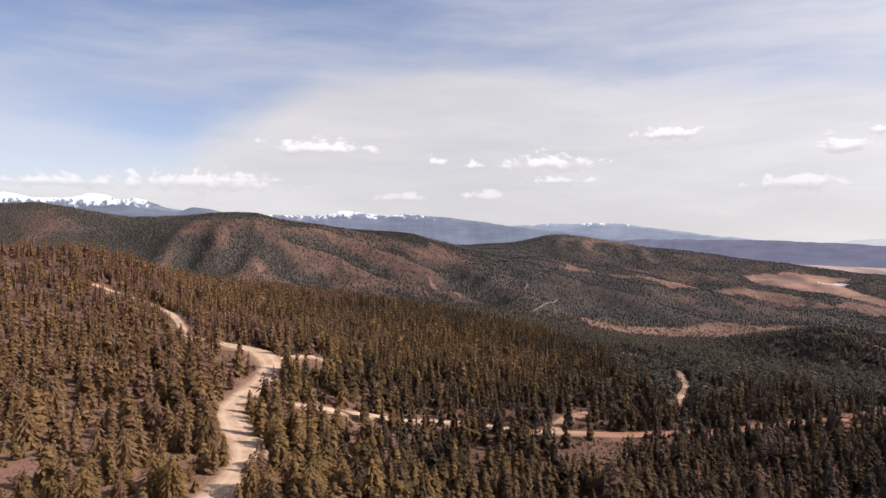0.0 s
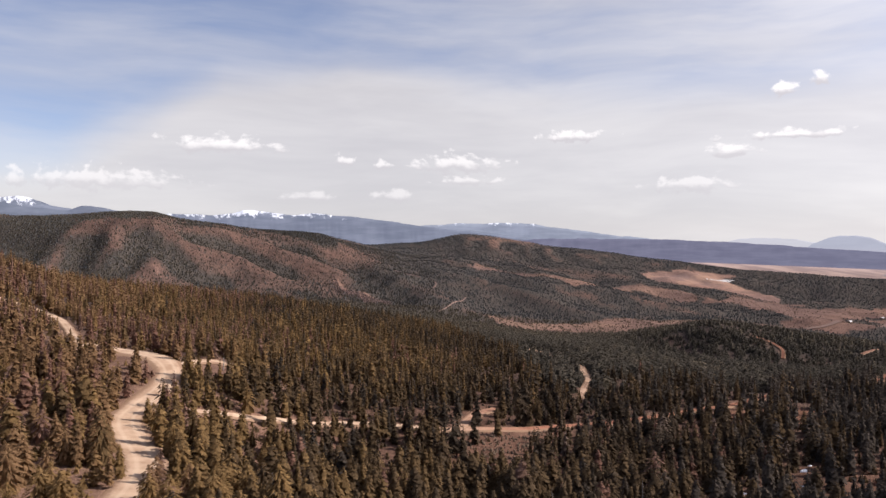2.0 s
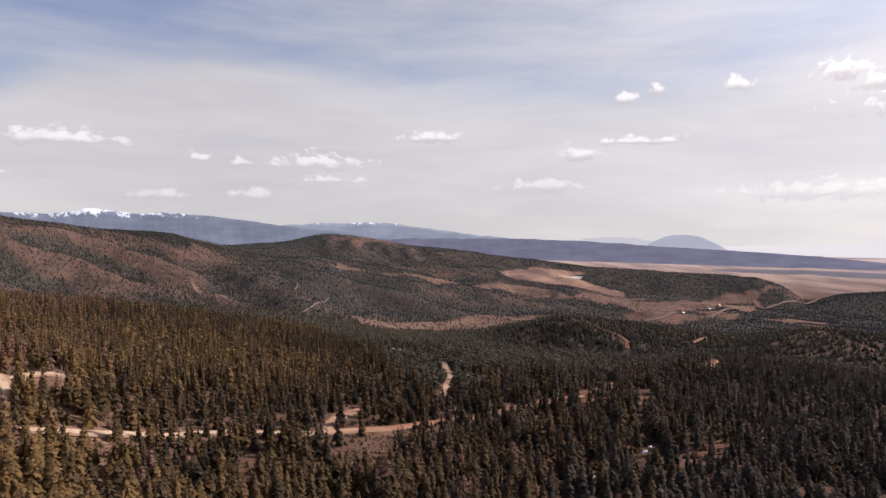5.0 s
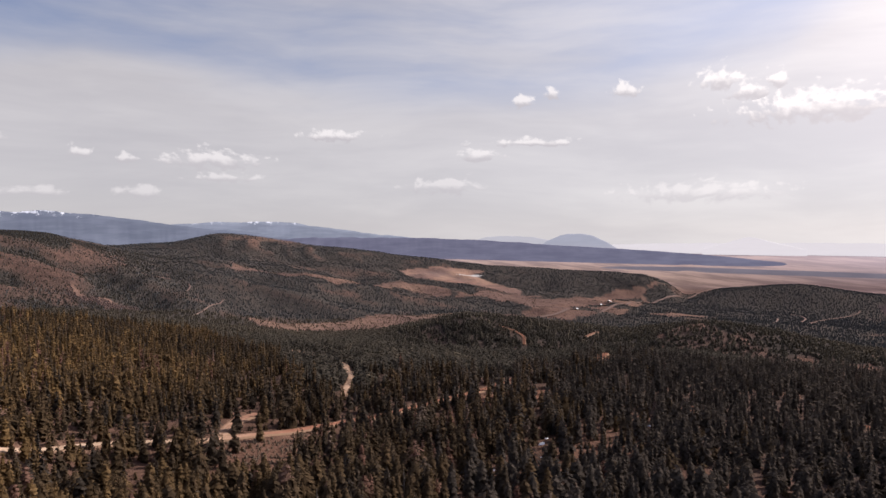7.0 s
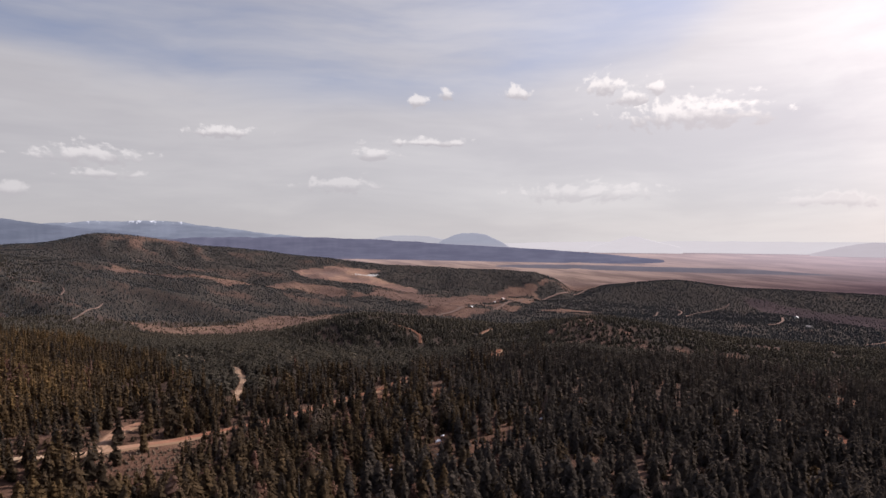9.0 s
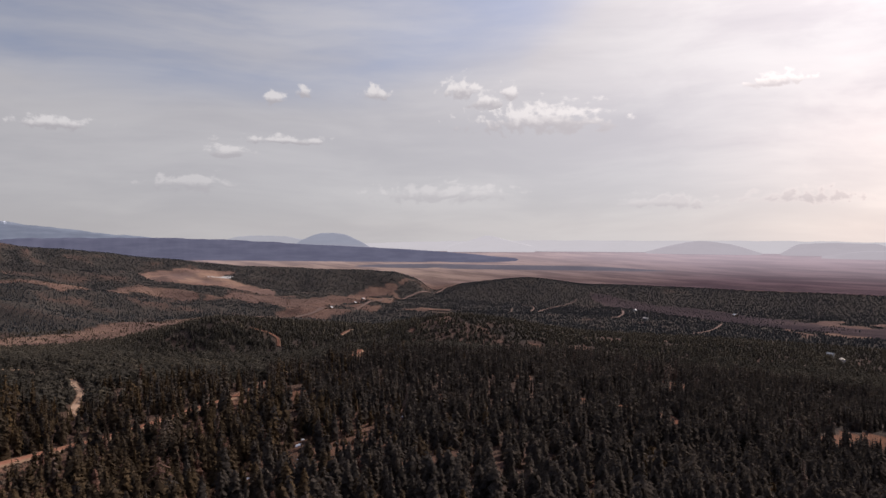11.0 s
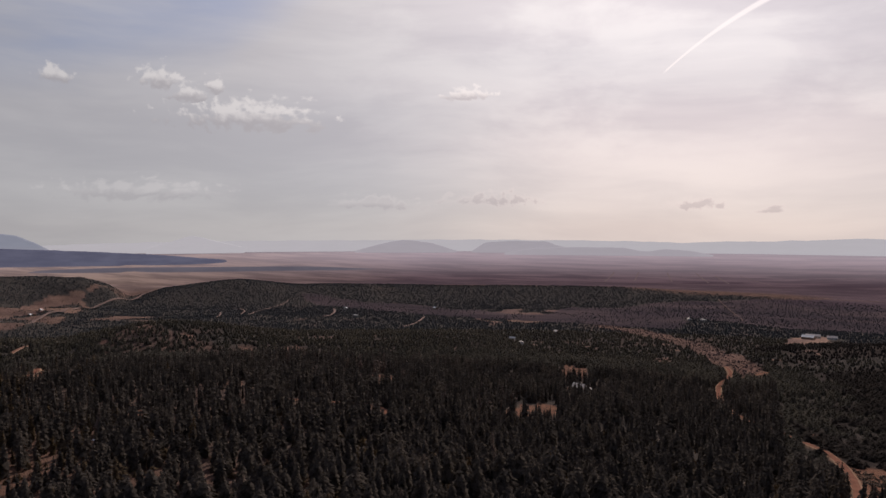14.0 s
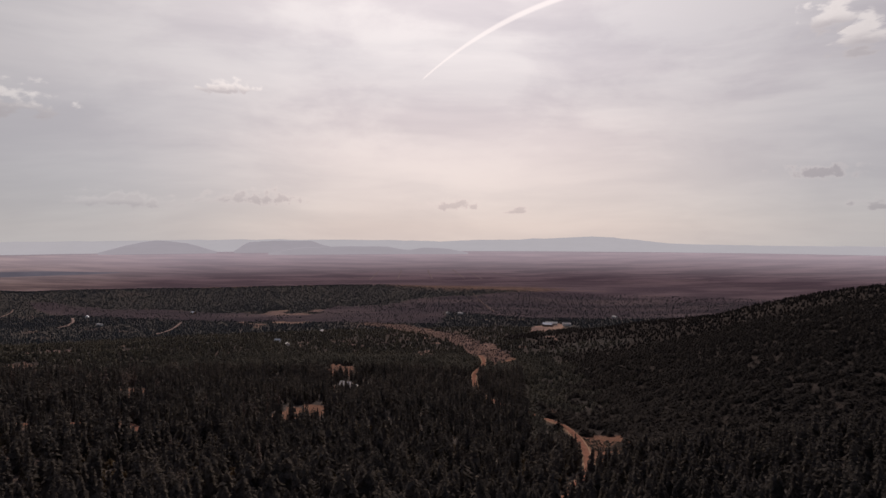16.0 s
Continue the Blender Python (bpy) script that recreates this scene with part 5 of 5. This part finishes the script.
def part(name, bm, mat, parent, label=""):
    me = bpy.data.meshes.new(name)
    bm.to_mesh(me)
    bm.free()
    me.materials.append(mat)
    ob = new(name, me)
    ob.parent = parent
    return tagged(ob, label)


def box(bm, x0, y0, z0, x1, y1, z1):
    v = [bm.verts.new(p) for p in ((x0, y0, z0), (x1, y0, z0), (x1, y1, z0), (x0, y1, z0), (x0, y0, z1), (x1, y0, z1), (x1, y1, z1), (x0, y1, z1))]
    for f in ((0, 3, 2, 1), (4, 5, 6, 7), (0, 1, 5, 4), (1, 2, 6, 5), (2, 3, 7, 6), (3, 0, 4, 7)):
        bm.faces.new([v[k] for k in f])


def box_mesh(*corners):
    bm = bmesh.new()
    box(bm, *corners)
    return bm


def house(name, words, category, x, y, turn, long, deep, high, wall_mat, roof_mat, windows=2, chimney=False):
    """A gabled building with its eaves overhanging, windows set in frames and a door."""
    rise = deep * 0.32
    home = tagged(new(name), words, category, "buildings in the valley")
    corners = [(x + math.cos(radians(turn)) * a * long / 2 - math.sin(radians(turn)) * b * deep / 2, y + math.sin(radians(turn)) * a * long / 2 + math.cos(radians(turn)) * b * deep / 2) for a in (-1, 1) for b in (-1, 1)]
    ground_z = [float(height_at(u, v)) for u, v in corners]
    base = max(ground_z)
    drop = base - min(ground_z) + 0.6
    home.matrix_basis = pose(x, y, base, 0, 0, turn)
    bm = bmesh.new()
    a, b = long / 2, deep / 2
    ring = [(-a, -b), (a, -b), (a, b), (-a, b)]
    low = [bm.verts.new((u, v, -drop)) for u, v in ring]
    top = [bm.verts.new((u, v, high)) for u, v in ring]
    for k in range(4):
        bm.faces.new((low[k], low[(k + 1) % 4], top[(k + 1) % 4], top[k]))
    for i, j, u in ((3, 0, -a), (1, 2, a)):
        bm.faces.new((top[i], top[j], bm.verts.new((u, 0, high + rise))))
    part("wall", bm, wall_mat, home)
    bm = bmesh.new()
    over, thick = 0.5, 0.18
    section = [(-b - over, high - rise * over / b), (0, high + rise), (b + over, high - rise * over / b), (b + over, high - rise * over / b + thick), (0, high + rise + thick), (-b - over, high - rise * over / b + thick)]
    left = [bm.verts.new((-a - over, v, z + 0.02)) for v, z in section]
    right = [bm.verts.new((a + over, v, z + 0.02)) for v, z in section]
    for k in range(6):
        n = (k + 1) % 6
        bm.faces.new((left[k], right[k], right[n], left[n]))
    bm.faces.new((left[0], left[1], left[4], left[5])), bm.faces.new((left[1], left[2], left[3], left[4]))
    bm.faces.new((right[5], right[4], right[1], right[0])), bm.faces.new((right[4], right[3], right[2], right[1]))
    bmesh.ops.recalc_face_normals(bm, faces=bm.faces)
    roof = part("roof", bm, roof_mat, home)
    if chimney:
        part("chimney", box_mesh(-a * 0.4, -0.9, high + rise * 0.4, -a * 0.4 + 0.8, -0.1, high + rise + 1.1), STONE, roof)
    for side in (-1, 1):
        for k in range(windows):
            c = -a + long * (k + 0.5) / windows
            y0, y1 = sorted((side * b, side * (b + 0.08)))
            frame_ = part("window", box_mesh(c - 0.7, y0, high * 0.4, c + 0.7, y1, high * 0.8), STUCCO, home)
            y0, y1 = sorted((side * (b + 0.05), side * (b + 0.10)))
            part("pane", box_mesh(c - 0.58, y0, high * 0.4 + 0.1, c + 0.58, y1, high * 0.8 - 0.1), DARK_GLASS, frame_)
    part("door", box_mesh(-a - 0.07, -0.5, 0.0, -a + 0.02, 0.5, min(2.1, high * 0.85)), TIMBER, home, "brown wooden door")
    return home


house("cabin", "small cabin with a white metal roof among pines", "house", 599, 71, 62, 11, 8, 3.2, STUCCO, WHITE_ROOF, 3, True)
house("cabin", "small shed with a white metal roof beside the cabin", "shed", 586, 60, 20, 6, 5, 2.6, TIMBER, WHITE_ROOF, 1)
house("barn", "long low barn with a white metal roof", "barn", 1505, -278, 78, 26, 10, 4.2, STUCCO, WHITE_ROOF, 6)
house("barn", "low barn with a grey metal roof", "barn", 1462, -262, 60, 22, 11, 4.2, TIMBER, GREY_ROOF, 4)
house("barn", "low shed with a white metal roof", "barn", 1486, -308, 80, 18, 9, 4.0, STUCCO, WHITE_ROOF, 3)
for hx, hy, ht, hl, walls, lid in ((1110, 1392, 30, 12, TIMBER, GREY_ROOF), (1146, 1462, 80, 12, TIMBER, RED_ROOF), (1122, 1440, 10, 9, TIMBER, RED_ROOF), (1466, 1676, 40, 14, TIMBER, GREY_ROOF), (1448, 1650, 60, 12, TIMBER, RED_ROOF), (1402, 1640, 15, 10, TIMBER, GREY_ROOF), (1424, 1668, 70, 9, STUCCO, RED_ROOF), (1512, 1722, 35, 10, STUCCO, WHITE_ROOF), (1386, 1604, 50, 9, TIMBER, RED_ROOF),
                                   (1490, 1700, 20, 13, STUCCO, RED_ROOF), (1652, 786, 70, 14, STUCCO, WHITE_ROOF), (1946, 962, 20, 15, STUCCO, GREY_ROOF), (1910, -60, 10, 14, STUCCO, WHITE_ROOF), (1882, -94, 50, 14, STUCCO, WHITE_ROOF),
                                   (1380, 210, 35, 13, TIMBER, WHITE_ROOF), (1140, 249, 75, 10, STUCCO, GREY_ROOF), (1002, 205, 20, 10, STUCCO, WHITE_ROOF), (2034, 692, 40, 18, TIMBER, GREY_ROOF), (1802, -502, 30, 14, STUCCO, WHITE_ROOF)):
    tint = "white" if lid is WHITE_ROOF else "grey" if lid is GREY_ROOF else "rust-red"
    house("farmhouse", "%s farmhouse with a %s metal roof in the valley" % ("pale" if walls is STUCCO else "timber", tint), "house", hx, hy, ht, hl, hl * 0.6, 3.4, walls, lid, 3)


# ---------------------------------------------------------------- ground cover and litter
def blob(name, words, category, x, y, long, wide, high, turn, mat, seed, kind="", group=""):
    """A low, ragged mound that follows the ground."""
    n, rings = 22, 4
    verts, faces = [], []
    for j in range(rings + 1):
        for k in range(n):
            t = 2 * math.pi * k / n
            edge = 1 + 0.35 * float(waves(math.cos(t) * 3 + seed, math.sin(t) * 3, 2.0, seed, 3))
            s = edge * (1 - j / (rings + 0.6))
            u, v = math.cos(t) * s * long / 2, math.sin(t) * s * wide / 2
            c, d = math.cos(radians(turn)), math.sin(radians(turn))
            px, py = x + u * c - v * d, y + u * d + v * c
            verts.append((px, py, float(height_at(px, py)) - 0.25 + high * (1 - (1 - j / rings) ** 2) + (0.25 if j else 0)))
    for j in range(rings):
        for k in range(n):
            faces.append((j * n + k, j * n + (k + 1) % n, (j + 1) * n + (k + 1) % n, (j + 1) * n + k))
    return tagged(new(name, mesh_from(name, verts, faces, [mat], smooth=True)), words, category, group, kind)


for k, (sx, sy, sl, sw) in enumerate(((141, 229, 7, 4), (181, 251, 8, 3.5), (189, 292, 5, 3), (247, 252, 5, 3), (287, 234, 5, 3), (170, 235, 4, 2), (187, 256, 4, 2), (148, 234, 3, 2), (251, 248, 3, 2), (66, 272, 3, 2))):
    blob("snow_patch", "leftover patch of old snow on the forest floor", "snow", sx, sy, sl * 0.7, sw * 0.65, 0.4, 31 * k, SNOW, 5 + k, group="snow patches in the woods")

blob("pond", "pale shallow pond on the tan field", "pond", 1285, 2250, 125, 34, 0.6, -8, PAN, 31, "structure")


def dead_tree(x, y, high, turn, seed):
    """A grey snag with bare broken limbs."""
    rng = random.Random(seed)
    snag = tagged(new("dead_tree"), "bare grey dead pine standing among green ones", "tree", "dead pines on the slope")
    snag.matrix_basis = pose(x, y, float(height_at(x, y)) - 0.2, rng.uniform(-4, 4), rng.uniform(-4, 4), turn)
    bm = bmesh.new()
    bmesh.ops.create_cone(bm, cap_ends=True, segments=7, radius1=0.24, radius2=0.04, depth=high, matrix=Matrix.Translation((0, 0, high / 2)))
    trunk = part("trunk", bm, DEADWOOD, snag)
    for k in range(16):
        h = high * (0.25 + 0.045 * k)
        span = (1 - h / high) * high * 0.22 + 0.3
        bm = bmesh.new()
        bmesh.ops.create_cone(bm, cap_ends=False, segments=4, radius1=0.06, radius2=0.012, depth=span, matrix=Matrix.Translation((0, 0, span / 2)))
        limb = part("limb", bm, DEADWOOD, trunk)
        limb.matrix_basis = pose(0, 0, h, rng.uniform(60, 95), 0, k * 137.5)


rng_snags = random.Random(11)
for sx, sy in ((20, 186), (-20, 178), (58, 190), (150, 130), (-140, 240), (-118, 210), (-160, 330), (30, 232), (96, 214), (190, 60), (-96, 262), (6, 300), (232, 118), (-60, 330), (112, 236)):
    dead_tree(sx, sy, rng_snags.uniform(8, 12), rng_snags.uniform(0, 360), rng_snags.randint(0, 999))


def scatter_low(name, words, category, shape_kind, count, outlines, mat, size, seed):
    """Low shrubs or stones over open ground, joined."""
    rng = np.random.default_rng(seed)
    xs, ys = [], []
    for outline in outlines:
        p = np.array(outline, float)
        lo, hi = p.min(0), p.max(0)
        u, v = rng.uniform(lo[0], hi[0], count), rng.uniform(lo[1], hi[1], count)
        k = inside(u, v, outline)
        xs.append(u[k]), ys.append(v[k])
    x, y = np.concatenate(xs), np.concatenate(ys)
    k = road_gap(x, y) > 1.5
    x, y = x[k], y[k]
    shapes = [bushy(rng, 14, 0.75) if shape_kind == "shrub" else conifer(rng, 4, slim=0.9, bare=0.0) for _ in range(5)]
    v_all, t_all, base = [], [], 0
    pick = rng.integers(0, 5, len(x))
    s = rng.uniform(0.5, 1.4, len(x)) * size
    z = height_at(x, y)
    for q, (v, t) in enumerate(shapes):
        w = np.flatnonzero(pick == q)
        if len(w):
            v_all.append((v[None] * s[w, None, None] + np.stack([x[w], y[w], z[w] - 0.1], 1)[:, None]).reshape(-1, 3))
            t_all.append((t[None] + (np.arange(len(w)) * len(v))[:, None, None]).reshape(-1, 3) + base)
            base += len(w) * len(v)
    tagged(new(name, mesh_from(name, np.concatenate(v_all), np.concatenate(t_all), [mat])), words, category, kind="stuff")


GLADES = (((34, 304), (61, 309), (95, 318), (88, 293), (70, 268), (51, 262), (39, 279)), ((-16, 214), (18, 220), (14, 194), (-12, 194)), ((385, 480), (432, 474), (424, 436), (380, 436)),
          ((665, 656), (714, 671), (708, 615), (720, 560), (675, 486), (598, 561), (640, 621)), ((367, -92), (410, -94), (382, -120), (366, -112)))
scatter_low("sagebrush", "grey-brown sagebrush and scrub in the clearings", "shrub", "shrub", 700, GLADES, SAGE, 1.1, 3)
scatter_low("brush_in_wash", "leafless grey-pink brush along the dry wash", "shrub", "shrub", 4200, (MEADOWS[12], MEADOWS[4]), WASH, 2.2, 4)
scatter_low("meadow_brush", "dark shrubs dotted over the valley meadows", "shrub", "shrub", 1300, (MEADOWS[1], MEADOWS[2], MEADOWS[3]), SAGE, 3.0, 6)
